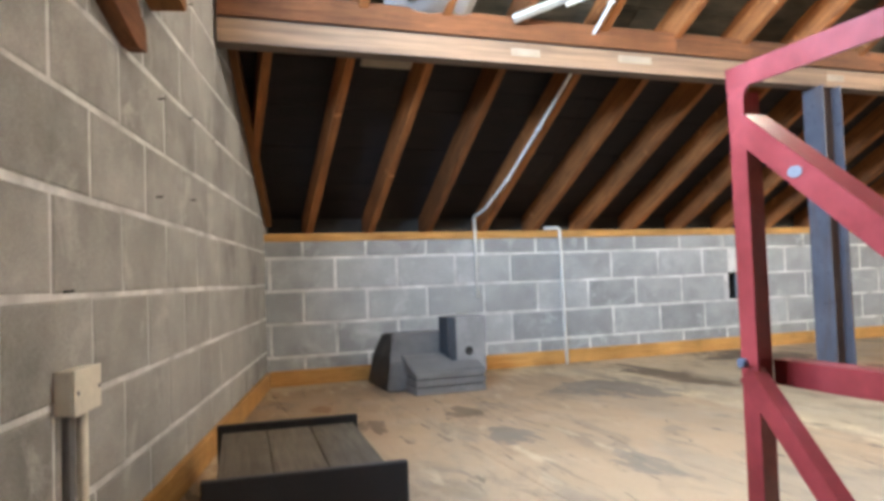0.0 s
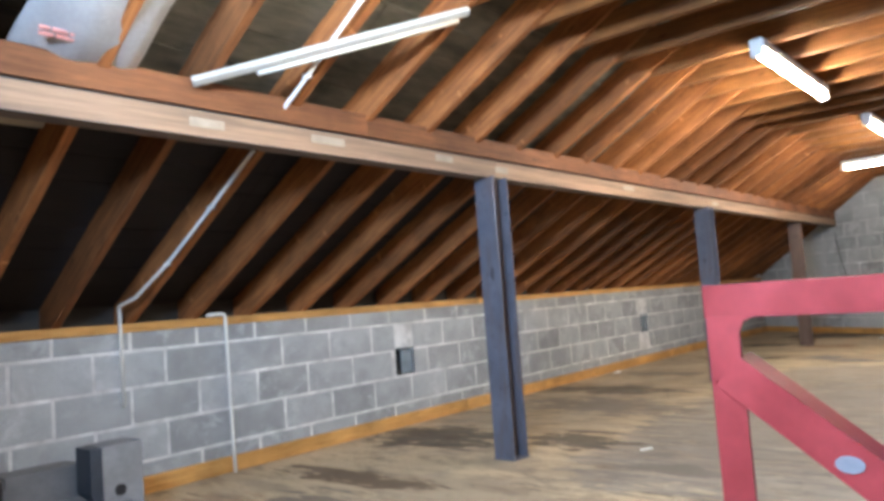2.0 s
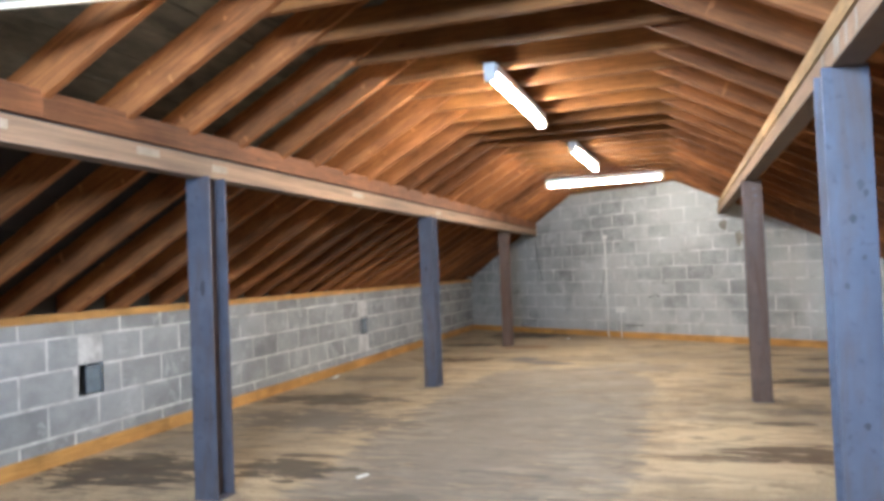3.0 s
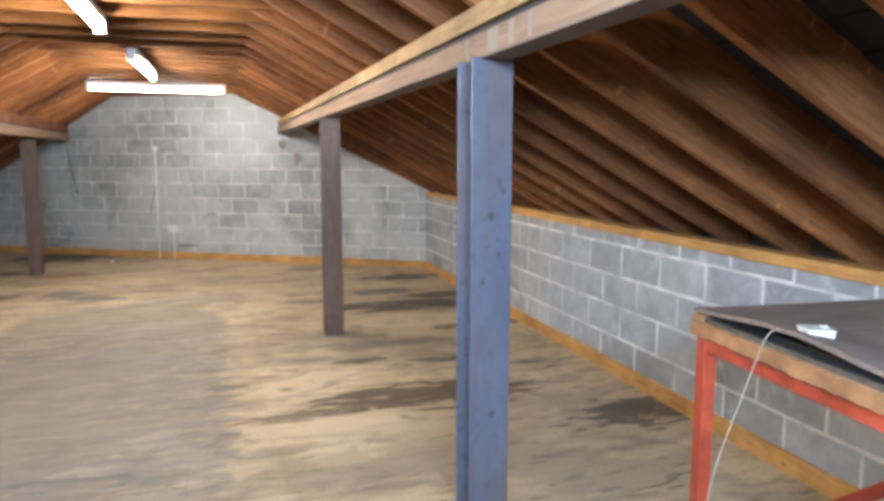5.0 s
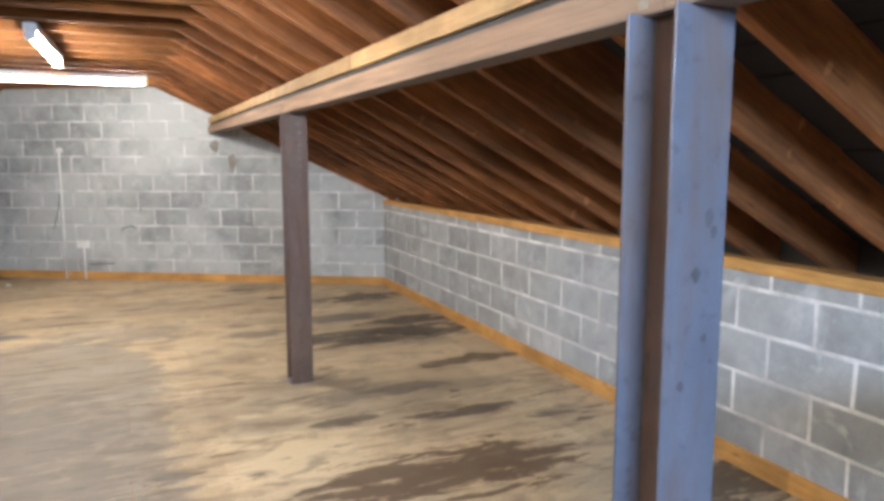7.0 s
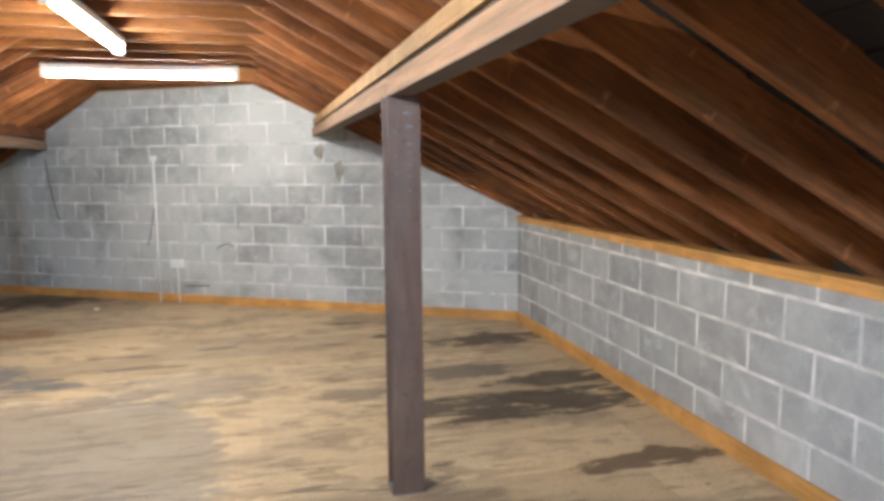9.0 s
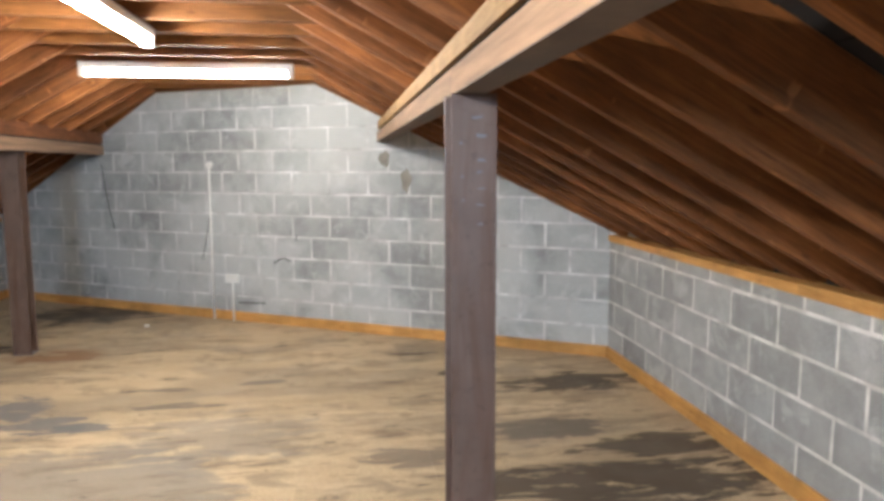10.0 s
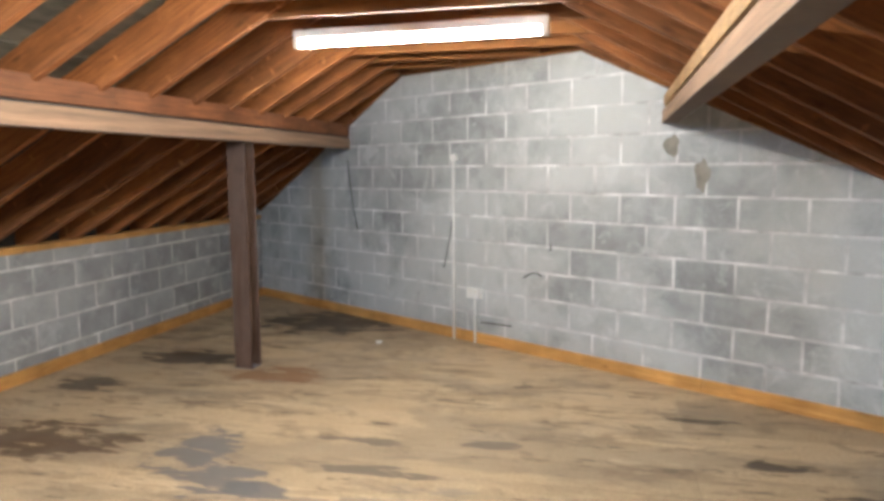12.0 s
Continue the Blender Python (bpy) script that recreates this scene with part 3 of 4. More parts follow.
# stairwell: plain sides and the flight that the walker comes up
sw = bmesh.new()
yn0, yn1 = y_near(WELL[0]), y_near(WELL[1])
box(WELL[0], WELL[1] + 0.1, WELL[2], WELL[2] + 0.1, -2.6, -0.22, 0, sw)
box(WELL[1], WELL[1] + 0.1, yn1 - 0.1, WELL[2], -2.6, -0.22, 0, sw)
box(WELL[0] - 1.0, WELL[1] + 0.1, -1.9, WELL[2], -2.7, -2.6, 0, sw)
tagged(part("stairwell_wall", sw, M_RENDER), "plain plastered sides of the stair opening", "wall", kind="structure")
stair = thing("staircase", (0, 0, 0), "plain timber stair rising into the loft", "staircase")
for i in range(9):
    x = WELL[0] + 0.235 * i
    z = -0.19 * (i + 1)
    part("tread", box(x - 0.01, x + 0.255, -1.02, 0.36, z - 0.035, z, 0.004), M_BEAMTIMBER, stair)
    part("riser", box(x + 0.225, x + 0.243, -1.0, 0.36, z - 0.19, z - 0.035), M_BEAMTIMBER, stair)

# near gable window: frame and pane
win = tagged(new("window_1"), "small window in the block gable", "window", kind="structure")
win.matrix_world = m_near
for a, b, c, d in ((WIN[0], WIN[1], WIN[2], WIN[2] + 0.06), (WIN[0], WIN[1], WIN[3] - 0.06, WIN[3]), (WIN[0], WIN[0] + 0.06, WIN[2] + 0.06, WIN[3] - 0.06), (WIN[1] - 0.06, WIN[1], WIN[2] + 0.06, WIN[3] - 0.06)):
    part("window_frame", box(a, b, -0.17, -0.11, c, d, 0.004), M_WHITE, win)
pane = part("pane", box(WIN[0] + 0.06, WIN[1] - 0.06, -0.146, -0.14, WIN[2] + 0.06, WIN[3] - 0.06), M_GLASS, win)
pane.visible_shadow = False

# ---- roof timbers ----
PITCH, RW, RH = 0.4555, 0.048, 0.19
UPL = Vector((-S_LEFT, 0, 1)).normalized()
UPR = Vector((S_RIGHT, 0, 1)).normalized()
def knee_y(k):
    """Where the rafters on the west slope meet their collar ties."""
    return 2.80 + 0.4755 * (k - 5) if k <= 12 else 6.13 + 0.4627 * (k - 12)


def west_skew(k):
    """The west rafters lean along the loft: how far, for each metre across."""
    return 0.02 if k <= 2 else min(0.125, 0.02 + 0.035 * (k - 2))


def east_y(k):
    return 2.53 + 0.4627 * (k - 5)


for k in range(-5, 31):
    jitter = random.uniform(-0.012, 0.012)
    skew = west_skew(k)
    foot = (knee_y(k) - 2.3 * skew if k > 4 else 0.316 + 0.44 * k) + jitter
    a, b = -0.3, X_RIDGE - 0.02
    # keep clear of both gables
    if foot < 0:
        a = max(a, (-foot + 0.03) / -K_NEAR)
    b = min(b, (Y_FAR - foot) / (skew - K_FAR) - 0.10)
    if b - a > 0.25:
        c = UPL * (RH / 2)
        tagged(timber("rafter", Vector((a, foot + skew * a, 1.06 + S_LEFT * a)) + c, Vector((b, foot + skew * b, 1.06 + S_LEFT * b)) + c, RW, RH, M_RAFTER, up=UPL),
               "reddish-brown sawn timber rafter over the block wall", "rafter", "roof rafters")
    y = east_y(k) + jitter
    a, b = X_RIDGE + 0.02, min(6.95, (Y_FAR - y) / -K_FAR - 0.12)
    a = max(a, -y / -K_NEAR + 0.12) if y < 0 else a
    if b - a > 0.25:
        c = UPR * (RH / 2)
        tagged(timber("rafter", Vector((a, y, 1.10 + S_RIGHT * (6.64 - a))) + c, Vector((b, y, 1.10 + S_RIGHT * (6.64 - b))) + c, RW, RH, M_RAFTER, up=UPR),
               "reddish-brown sawn timber rafter over the block wall", "rafter", "roof rafters")
    y = (knee_y(k) if k > 4 else foot + 2.3 * skew) + jitter + RW + 0.006
    a, b = 2.16, min(4.24, (Y_FAR - y) / -K_FAR - 0.12)
    a = max(a, -y / -K_NEAR + 0.12) if y < 0 else a
    if b - a > 0.3:
        z = Z_COLLAR + 0.075 + random.uniform(-0.006, 0.006)
        tagged(timber("collar_tie", (a, y, z), (b, y, z), RW, 0.15, M_COLLAR),
               "orange-brown pine collar tie between two rafters", "collar tie", "collar ties")
# edge timbers along the gables
for f, sgn, grp in ((y_far, -1, "gable edge timbers"), (y_near, 1, "gable edge timbers")):
    for xa, xb, up in ((0.02, 2.33, UPL), (4.1, 6.55, UPR)):
        pa, pb = (Vector((x, f(x) + sgn * 0.035, roof(x) + 0.02)) for x in (xa, xb))
        tagged(timber("edge_rafter", pa + up * 0.06, pb + up * 0.06, 0.045, 0.14, M_COLLAR, up=up), "brown timber fixed along the block gable", "rafter", grp)
    pa, pb = (Vector((x, f(x) + sgn * 0.035, Z_COLLAR + 0.07)) for x in (2.3, 4.12))
    tagged(timber("edge_collar", pa, pb, 0.045, 0.14, M_COLLAR), "orange pine board fixed along the top of the gable", "collar tie", grp)

# ---- steel: beams and posts ----
Z_BL, Z_BR = 1.822, 1.915


def main_beam(x, z, y0, y1, joints, side, hs, ht, runner_mat, gap=0.018):
    """Two lengths of pale primed steel channel with a timber runner on top."""
    ob = thing("roof_beam", (x, (y0 + y1) / 2, z), "faded primed steel beam topped by a brown timber runner", "beam")
    inv = Matrix.Translation((-x, -(y0 + y1) / 2, -z))
    ys = [y0] + joints + [y1]
    for a, b in zip(ys, ys[1:]):
        bm = bmesh.new()
        # channel section open to the eaves side
        s = side
        poly = [(s * 0.05, 0.0), (s * 0.05, hs), (-s * 0.05, hs), (-s * 0.05, hs - 0.010), (s * 0.041, hs - 0.012), (s * 0.041, 0.012), (-s * 0.05, 0.010), (-s * 0.05, 0.0)]
        prism([(x + px, z + pz) for px, pz in poly], lambda p, q, d: Vector((p, d, q)), a + 0.0015, b - 0.0015, bm)
        o = part("channel", bm, M_PRIMER, ob)
        o.data.transform(inv)
    ys = [y0, y0 + 2.55] + [y0 + 2.55 + 3.6 * i for i in range(1, 5)]
    ys = [v for v in ys if v < y1 - 0.5] + [y1]
    for a, b in zip(ys, ys[1:]):
        o = timber("runner", (x + side * 0.004, a + 0.001, z + hs + gap + ht / 2), (x + side * 0.004, b - 0.001, z + hs + gap + ht / 2), 0.075, ht, runner_mat, ob)
        o.matrix_basis = inv @ o.matrix_basis
    # thin added plate, darker than the primer: paints shade on the underside
    o = part("bottom_plate", box(x - 0.052, x + 0.052, y0, y1, z - 0.004, z - 0.0002), M_SOFFIT, ob, "beam underside, its shade painted in as a darker brown")
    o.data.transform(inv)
    # dark strip fills the gap below the runner, its shade painted in
    o = part("packer", box(x - 0.02, x + 0.02, y0, y1, z + hs, z + hs + gap), M_DARK, ob)
    o.data.transform(inv)
    return ob


XBL, XBR = 1.545, 4.735
beam_l = main_beam(XBL, Z_BL, y_near(XBL) + 0.01, y_far(XBL) - 0.01, [3.331, 7.133], 1, 0.110, 0.125, M_BEAMTIMBER)
beam_r = main_beam(XBR, Z_BR, y_near(XBR) + 0.01, y_far(XBR) - 0.02, [2.829, 6.623], -1, 0.087, 0.075, M_OCHRE, 0.032)


def post(x, y, h, label, mat):
    """A steel H-section standing on the deck, flanges facing along the loft."""
    ob = thing("steel_post", (x, y, 0), label, "post", "steel posts")
    w, t, d = 0.0775, 0.009, 0.078
    front, back = [part("flange", box(-w, w, y0, y1, 0.0, h, 0.002), mat, ob) for y0, y1 in ((-d, -d + t), (d - t, d))]
    part("web", box(-0.004, 0.004, -d + t, d - t, 0.0, h), M_RUSTY, ob)
    part("base_plate", box(-w - 0.006, w + 0.006, -d - 0.006, d + 0.006, 0.0, 0.004), M_STEEL, ob)
    return front


PL = "dull grey H-section steel post standing on the loft floor"
p1 = post(1.556, 3.331, Z_BL, PL, M_STEEL)
p2 = post(1.556, 7.133, Z_BL, PL, M_STEEL)
post(1.467, 11.0, Z_BL, "rusty brown-grey H-section steel post on the loft floor", M_RUSTY)
q1 = post(4.727, 2.829, Z_BR, "blue-grey H-section steel post with dark smudges", M_STEEL)
q2 = post(4.75, 6.623, Z_BR, "brown-grey H-section steel post with chalk marks", M_RUSTY)


def smudge(parent, x, z, w, h):
    pl = [(x + w * math.cos(t) * (1 + 0.2 * math.sin(3 * t + z * 9)), z + h * math.sin(t) * (1 + 0.15 * math.cos(4 * t + x * 40))) for t in (2 * math.pi * k / 16 for k in range(16))]
    part("smudge", prism(pl, lambda a, b, d: Vector((a, d, b)), -0.0788, -0.0778), M_SMUDGE, parent, "dark oily smudge")


smudge(p1, 0.015, 1.19, 0.016, 0.045)
smudge(p2, -0.01, 1.26, 0.014, 0.035)
for x, z, w, h in ((0.0, 1.36, 0.012, 0.016), (0.03, 1.48, 0.012, 0.02), (0.045, 1.45, 0.009, 0.014), (0.01, 0.62, 0.011, 0.013), (0.03, 1.22, 0.008, 0.01), (-0.03, 1.12, 0.009, 0.012)):
    smudge(q1, x, z, w, h)

# ---- lamps ----
def strip_light(p0, p1, lit, label, up=(0, 0, 1), glow=None):
    """Fluorescent batten hung under the timbers: body, end caps, tube."""
    m = along(p0, p1, up)
    length = (Vector(p1) - Vector(p0)).length
    ob = new("strip_light")
    ob.matrix_world = m
    tagged(ob, label, "strip light", "strip lights")
    h = length / 2
    part("body", box(-h, h, -0.045, 0.045, 0.0, 0.055, 0.006), M_WHITE, ob)
    for s in (-1, 1):
        part("end_cap", box(s * h - 0.022, s * h + 0.022, -0.036, 0.036, -0.055, 0.057, 0.006), M_WHITE, ob)
    bm = tube([(-h + 0.02, 0, -0.028), (h - 0.02, 0, -0.028)], 0.020, sides=14)
    part("tube", bm, glow or M_GLOW, ob)
    return ob


ZT = Z_COLLAR - 0.06
strip_light((3.08, 4.1, ZT), (3.09, 5.72, ZT), True, "lit white fluorescent strip light under the collar ties")
strip_light((3.14, 7.18, ZT), (3.19, 8.78, ZT), True, "lit white fluorescent strip light under the collar ties")
strip_light((2.34, 10.24, ZT), (3.94, 10.195, ZT), True, "lit white fluorescent strip light across the loft", glow=M_GLOW_DIM)
# added lamp, out of view: carries the row on to light the near end
strip_light((3.04, 0.55, ZT), (3.05, 2.15, ZT), True, "lit white fluorescent strip light under the collar ties", glow=M_GLOW_DIM)
bt = new("batten")
bt.matrix_world = along(Vector((1.61, 1.135, 1.06 + S_LEFT * 1.61)) - UPL * 0.021, Vector((2.27, 2.28, 1.06 + S_LEFT * 2.27)) - UPL * 0.021, UPL)
tagged(bt, "unlit white batten fixed slantwise across the rafters", "batten")
part("body", box(-0.68, 0.68, -0.019, 0.019, -0.016, 0.016, 0.005), M_OFFWHITE, bt)
part("tube", tube([(-0.4, 0.034, -0.014), (0.62, 0.034, -0.014)], 0.012), M_CREAM, bt, "dull unlit tube")


# ---- stair guard of red angle iron ----
def angle_bar(p0, p1, w, n_face, n_leg, t=0.006, leg=None):
    """An L-section from p0 to p1: one leg in the face (towards n_face's plane), the other going back along n_leg."""
    p0, p1 = Vector(p0), Vector(p1)
    d = (p1 - p0).normalized()
    a = Vector(n_face) - d * Vector(n_face).dot(d)
    a.normalize()
    b = Vector(n_leg) - d * Vector(n_leg).dot(d)
    b = (b - a * b.dot(a)).normalized()
    leg = leg or w
    poly = [(0, 0), (w, 0), (w, t), (t, t), (t, leg), (0, leg)]
    length = (p1 - p0).length
    return prism(poly, lambda u, v, s: p0 + d * s + a * u + b * v, 0.0, length)


guard = thing("stair_guard", (0, 0, 0), "red-painted angle-iron guard round the stair opening", "railing")
GX, GY, GZ = 4.007, 0.369, 1.035
part("post", angle_bar((GX, GY, 0.0), (GX, GY, GZ - 0.036), 0.036, (1, 0, 0), (0, 1, 0), leg=0.06), M_RED, guard)
part("post", angle_bar((6.15, GY, 0.0), (6.15, GY, GZ - 0.036), 0.036, (-1, 0, 0), (0, 1, 0), leg=0.06), M_RED, guard)
part("top_rail", angle_bar((GX - 0.001, GY - 0.002, GZ), (6.15, GY - 0.002, GZ), 0.038, (0, 0, -1), (0, 1, 0), leg=0.06), M_RED, guard)
gus = [(GX + 0.002, GZ - 0.11), (GX + 0.036, GZ - 0.11), (GX + 0.037, GZ - 0.055), (GX + 0.043, GZ - 0.042), (GX + 0.058, GZ - 0.036), (GX + 0.002, GZ - 0.036)]
part("corner_gusset", prism(gus, lambda a, b, d: Vector((a, d, b)), GY - 0.003, GY + 0.003), M_RED, guard)
part("brace", angle_bar((GX + 0.033, GY - 0.004, GZ - 0.081), (GX + 1.20, GY - 0.004, 0.016), 0.043, (-0.6, 0, -0.7), (0, 1, 0), leg=0.05), M_RED, guard)
part("brace", angle_bar((GX + 0.030, GY - 0.011, 0.538), (GX + 0.51, GY - 0.011, 0.012), 0.033, (-0.7, 0, -0.6), (0, 1, 0), leg=0.03), M_RED, guard)
part("mid_rail", angle_bar((GX + 0.007, GY + 0.061, 0.545), (6.15, GY + 0.061, 0.545), 0.042, (0, 0, -1), (0, 1, 0)), M_RED, guard)
part("bolt", tube([(GX + 0.018, GY - 0.020, 0.545), (GX + 0.018, GY - 0.008, 0.545)], 0.008, sides=6), M_STEEL, guard, "dull steel bolt head")
part("worn_spot", prism([(GX + 0.135 + 0.014 * math.cos(u), GZ - 0.193 + 0.009 * math.sin(u)) for u in (2 * math.pi * k / 16 for k in range(16))], lambda a, b, d: Vector((a, d, b)), GY - 0.005, GY - 0.003), M_CHALK, guard, "bare bright steel spot")

# ---- bench with its loose worktop ----
BENCH = Matrix.LocRotScale((5.237, 2.243, 0), Euler((0, 0, radians(-5))), None)


def on_bench(name, z, label, category):
    ob = tagged(new(name), label, category)
    ob.matrix_world = BENCH @ Matrix.Translation((0, 0, z))
    return ob


bench = on_bench("workbench", 0.0, "red-painted steel bench frame beside the block wall", "workbench")
BX, BY, BZ = 1.17, -1.35, 1.015
for lx, ly in ((0, 0), (BX, 0), (0, BY), (BX, BY)):
    sx, sy = (1 if lx == 0 else -1), (-1 if ly == 0 else 1)
    part("leg", box(*sorted((lx, lx + sx * 0.045)), *sorted((ly, ly + sy * 0.045)), 0, BZ, 0.003), M_BENCHRED, bench)
for x0, x1, y0, y1 in ((0.001, 0.044, BY + 0.045, -0.045), (BX - 0.044, BX - 0.001, BY + 0.045, -0.045), (0.045, BX - 0.045, -0.044, -0.001), (0.045, BX - 0.045, BY + 0.001, BY + 0.044)):
    part("rail", box(x0, x1, y0, y1, BZ - 0.05, BZ - 0.001, 0.003), M_BENCHRED, bench)
part("brace", angle_bar((0.03, -0.05, 0.275), (BX - 0.02, -0.05, 0.54), 0.035, (0, 0, -1), (0, 1, 0)), M_BENCHRED, bench)
top = on_bench("worktop", BZ, "worn chipboard worktop with splintered edge and dark covering", "worktop")
part("board", box(-0.012, BX, BY - 0.02, 0.012, 0.0, 0.044, 0.004), M_CHIP, top, "splintered orange chipboard edge")
part("grey_sheet", box(-0.010, BX, BY - 0.018, -0.05, 0.0445, 0.0615, 0.003), M_BOARD, top, "greyed middle sheet")
part("broken_corner", box(-0.014, 0.10, -0.049, 0.013, 0.0445, 0.0655, 0.006), M_CHIP, top, "broken brown corner block")
rag = [(0.011, 0.040), (BY - 0.018, 0.040)]
steps = 90
for i in range(steps + 1):
    rag.append((BY - 0.018 + (0.029 - BY) * i / steps, random.uniform(-0.006, 0.004)))
part("torn_edge", prism(rag, lambda a, b, d: Vector((d, a, b)), -0.0165, -0.0125), M_CHIP, top, "ragged orange chipboard lip")
bm = bmesh.new()
nx, ny = 10, 12
grid = {}
for i in range(nx + 1):
    for j in range(ny + 1):
        x, y = -0.008 + (BX + 0.004) * i / nx, 0.01 + (BY - 0.025) * j / ny
        lift = 0.034 * math.exp(-((x) / 0.12) ** 2) * math.exp(-((y + 0.42) / 0.28) ** 2)
        for s in (0, 1):
            grid[i, j, s] = bm.verts.new((x, y, 0.066 + lift + 0.012 * s))
for i in range(nx):
    for j in range(ny):
        bm.faces.new((grid[i, j, 1], grid[i + 1, j, 1], grid[i + 1, j + 1, 1], grid[i, j + 1, 1]))
        bm.faces.new((grid[i, j, 0], grid[i, j + 1, 0], grid[i + 1, j + 1, 0], grid[i + 1, j, 0]))
for i in range(nx):
    bm.faces.new((grid[i, 0, 0], grid[i + 1, 0, 0], grid[i + 1, 0, 1], grid[i, 0, 1]))
    bm.faces.new((grid[i, ny, 0], grid[i, ny, 1], grid[i + 1, ny, 1], grid[i + 1, ny, 0]))
for j in range(ny):
    bm.faces.new((grid[0, j, 0], grid[0, j, 1], grid[0, j + 1, 1], grid[0, j + 1, 0]))
    bm.faces.new((grid[nx, j, 0], grid[nx, j + 1, 0], grid[nx, j + 1, 1], grid[nx, j, 1]))
# black strip drawn for the shaded gap below the lifting sheet
part("edge_strip", box(-0.0135, 0.03, -1.3, -0.10, 0.0625, 0.0655), M_BLACK, top, "black strip painting the shaded gap under the sheet")
part("top_sheet", bm, M_PLY, top, "dark greyed plywood sheet lifting at the edge")
sock = on_bench("socket_outlet", BZ + 0.082, "cream single socket lying on the worktop", "socket")
sock.matrix_world = sock.matrix_world @ pose(0.07, -0.43, 0, 0, 0, -14)
part("back_box", box(-0.034, 0.034, -0.034, 0.034, 0.0, 0.026, 0.004), M_WHITE, sock)
face = part("face_plate", box(-0.036, 0.036, -0.036, 0.036, 0.026, 0.033, 0.003), M_CREAM, sock)
part("switch", box(0.012, 0.028, -0.008, 0.008, 0.034, 0.039, 0.002), M_CREAM, face)
for xx, yy in ((-0.02, 0.0), (-0.005, -0.012), (-0.005, 0.012)):
    part("pin_hole", box(xx - 0.004, xx + 0.004, yy - 0.003, yy + 0.003, 0.034, 0.0345), M_BLACK, face)
part("cable", tube(smooth_path([(-0.034, 0.0, 0.012), (-0.075, 0.012, 0.022), (-0.105, 0.03, 0.010), (-0.128, 0.045, -0.06), (-0.17, 0.06, -0.22), (-0.215, 0.085, -0.42), (-0.26, 0.10, -0.75), (-0.30, 0.11, -1.03), (-0.36, 0.10, -1.09), (-0.55, 0.02, -1.092)]), 0.0017, sides=8), M_FLEX, sock, "thin cream cable hanging to the floor")


# ---- conduits and boxes ----
def conduit(points, r, label, clips=()):
    ob = thing("conduit", points[0], label, "conduit")
    o = part("pipe", tube(points, r, sides=12), M_WHITE, ob)
    o.data.transform(Matrix.Translation(-Vector(points[0])))
    for c in clips:
        o = part("clip", box(c[0] - 0.016, c[0] + 0.016, c[1] - 0.016, c[1] + 0.016, c[2] - 0.008, c[2] + 0.008, 0.003), M_WHITE, ob)
        o.data.transform(Matrix.Translation(-Vector(points[0])))
    return ob


def on_left_slope(x, y):
    return Vector((x, y, 1.06 + S_LEFT * x)) - UPL * 0.012


c1 = [(0.02, 1.547, 0.545), (0.02, 1.545, 1.10), (0.025, 1.54, 1.14), (0.05, 1.535, 1.15)]
c1 += [tuple(on_left_slope(x, y)) for x, y in ((0.22, 1.545), (0.5, 1.60), (0.93, 1.632), (1.40, 1.652))]
c1 += [tuple(on_left_slope(x, y)) for x, y in ((1.75, 1.664), (2.05, 1.668), (2.3, 1.672))]
conduit(c1, 0.0105, "white plastic conduit rising from the wall along a rafter", [c1[5], c1[6], c1[8]])
c2 = [(0.02, 2.13, 1.055), (0.02, 2.235, 1.06), (0.02, 2.258, 1.052), (0.02, 2.265, 1.03), (0.04, 2.268, 0.20), (0.045, 2.27, 0.0)]
conduit(c2, 0.0115, "white plastic conduit bent over the wall plate down to the floor")
ug = Vector((1, K_FAR, 0)).normalized()
ng = Vector((K_FAR, -1, 0)).normalized()


def on_gable(x, z, off):
    p = Vector((x, y_far(x), z)) + ng * off
    return p


g1 = conduit([tuple(on_gable(2.936, z, 0.036)) for z in (0.0, 0.8, 1.70)], 0.0115, "white plastic conduit standing up the block gable")
o = part("end_box", tube([on_gable(2.936, 1.70, 0.004) - g1.location, on_gable(2.936, 1.70, 0.05) - g1.location], 0.033, sides=18), M_WHITE, g1, "round white conduit box")
g2 = conduit([tuple(on_gable(3.165, z, 0.036)) for z in (0.0, 0.2, 0.43)], 0.0105, "short white conduit from the floor to the socket")
sk = new("wall_socket")
sk.matrix_world = Matrix.LocRotScale(on_gable(3.153, 0.465, 0.0), Matrix((ug, -ng, Vector((0, 0, 1)))).transposed().to_quaternion(), None)
tagged(sk, "white double socket on the block gable", "socket")
part("back_box", box(-0.078, 0.078, -0.042, -0.003, -0.046, 0.046, 0.004), M_WHITE, sk)
face = part("face_plate", box(-0.080, 0.080, -0.052, -0.042, -0.048, 0.048, 0.004), M_WHITE, sk)
for xx in (-0.035, 0.035):
    part("switch", box(xx - 0.008, xx + 0.008, -0.056, -0.052, 0.012, 0.03, 0.002), M_CREAM, face)

# near gable: junction box with its conduit, nails, timber block
jb = new("junction_box")
jb.matrix_world = m_near @ pose(3.33, 0, 0.49)
tagged(jb, "cream plastic junction box on the near block gable", "junction box")
part("body", box(-0.074, 0.074, 0.004, 0.040, -0.046, 0.046, 0.005), M_CREAM, jb)
cover = part("cover", box(-0.076, 0.076, 0.040, 0.048, -0.048, 0.048, 0.004), M_CREAM, jb)
for sx in (-0.06, 0.06):
    part("screw", tube([(sx, 0.047, 0.0), (sx, 0.0495, 0.0)], 0.005, sides=8), M_STEEL, cover)
nc = new("conduit")
nc.matrix_world = m_near
tagged(nc, "grey conduit below the junction box", "conduit")
part("pipe", tube([(3.30, 0.022, 0.0), (3.30, 0.022, 0.445)], 0.012, sides=12), M_CREAM, nc)
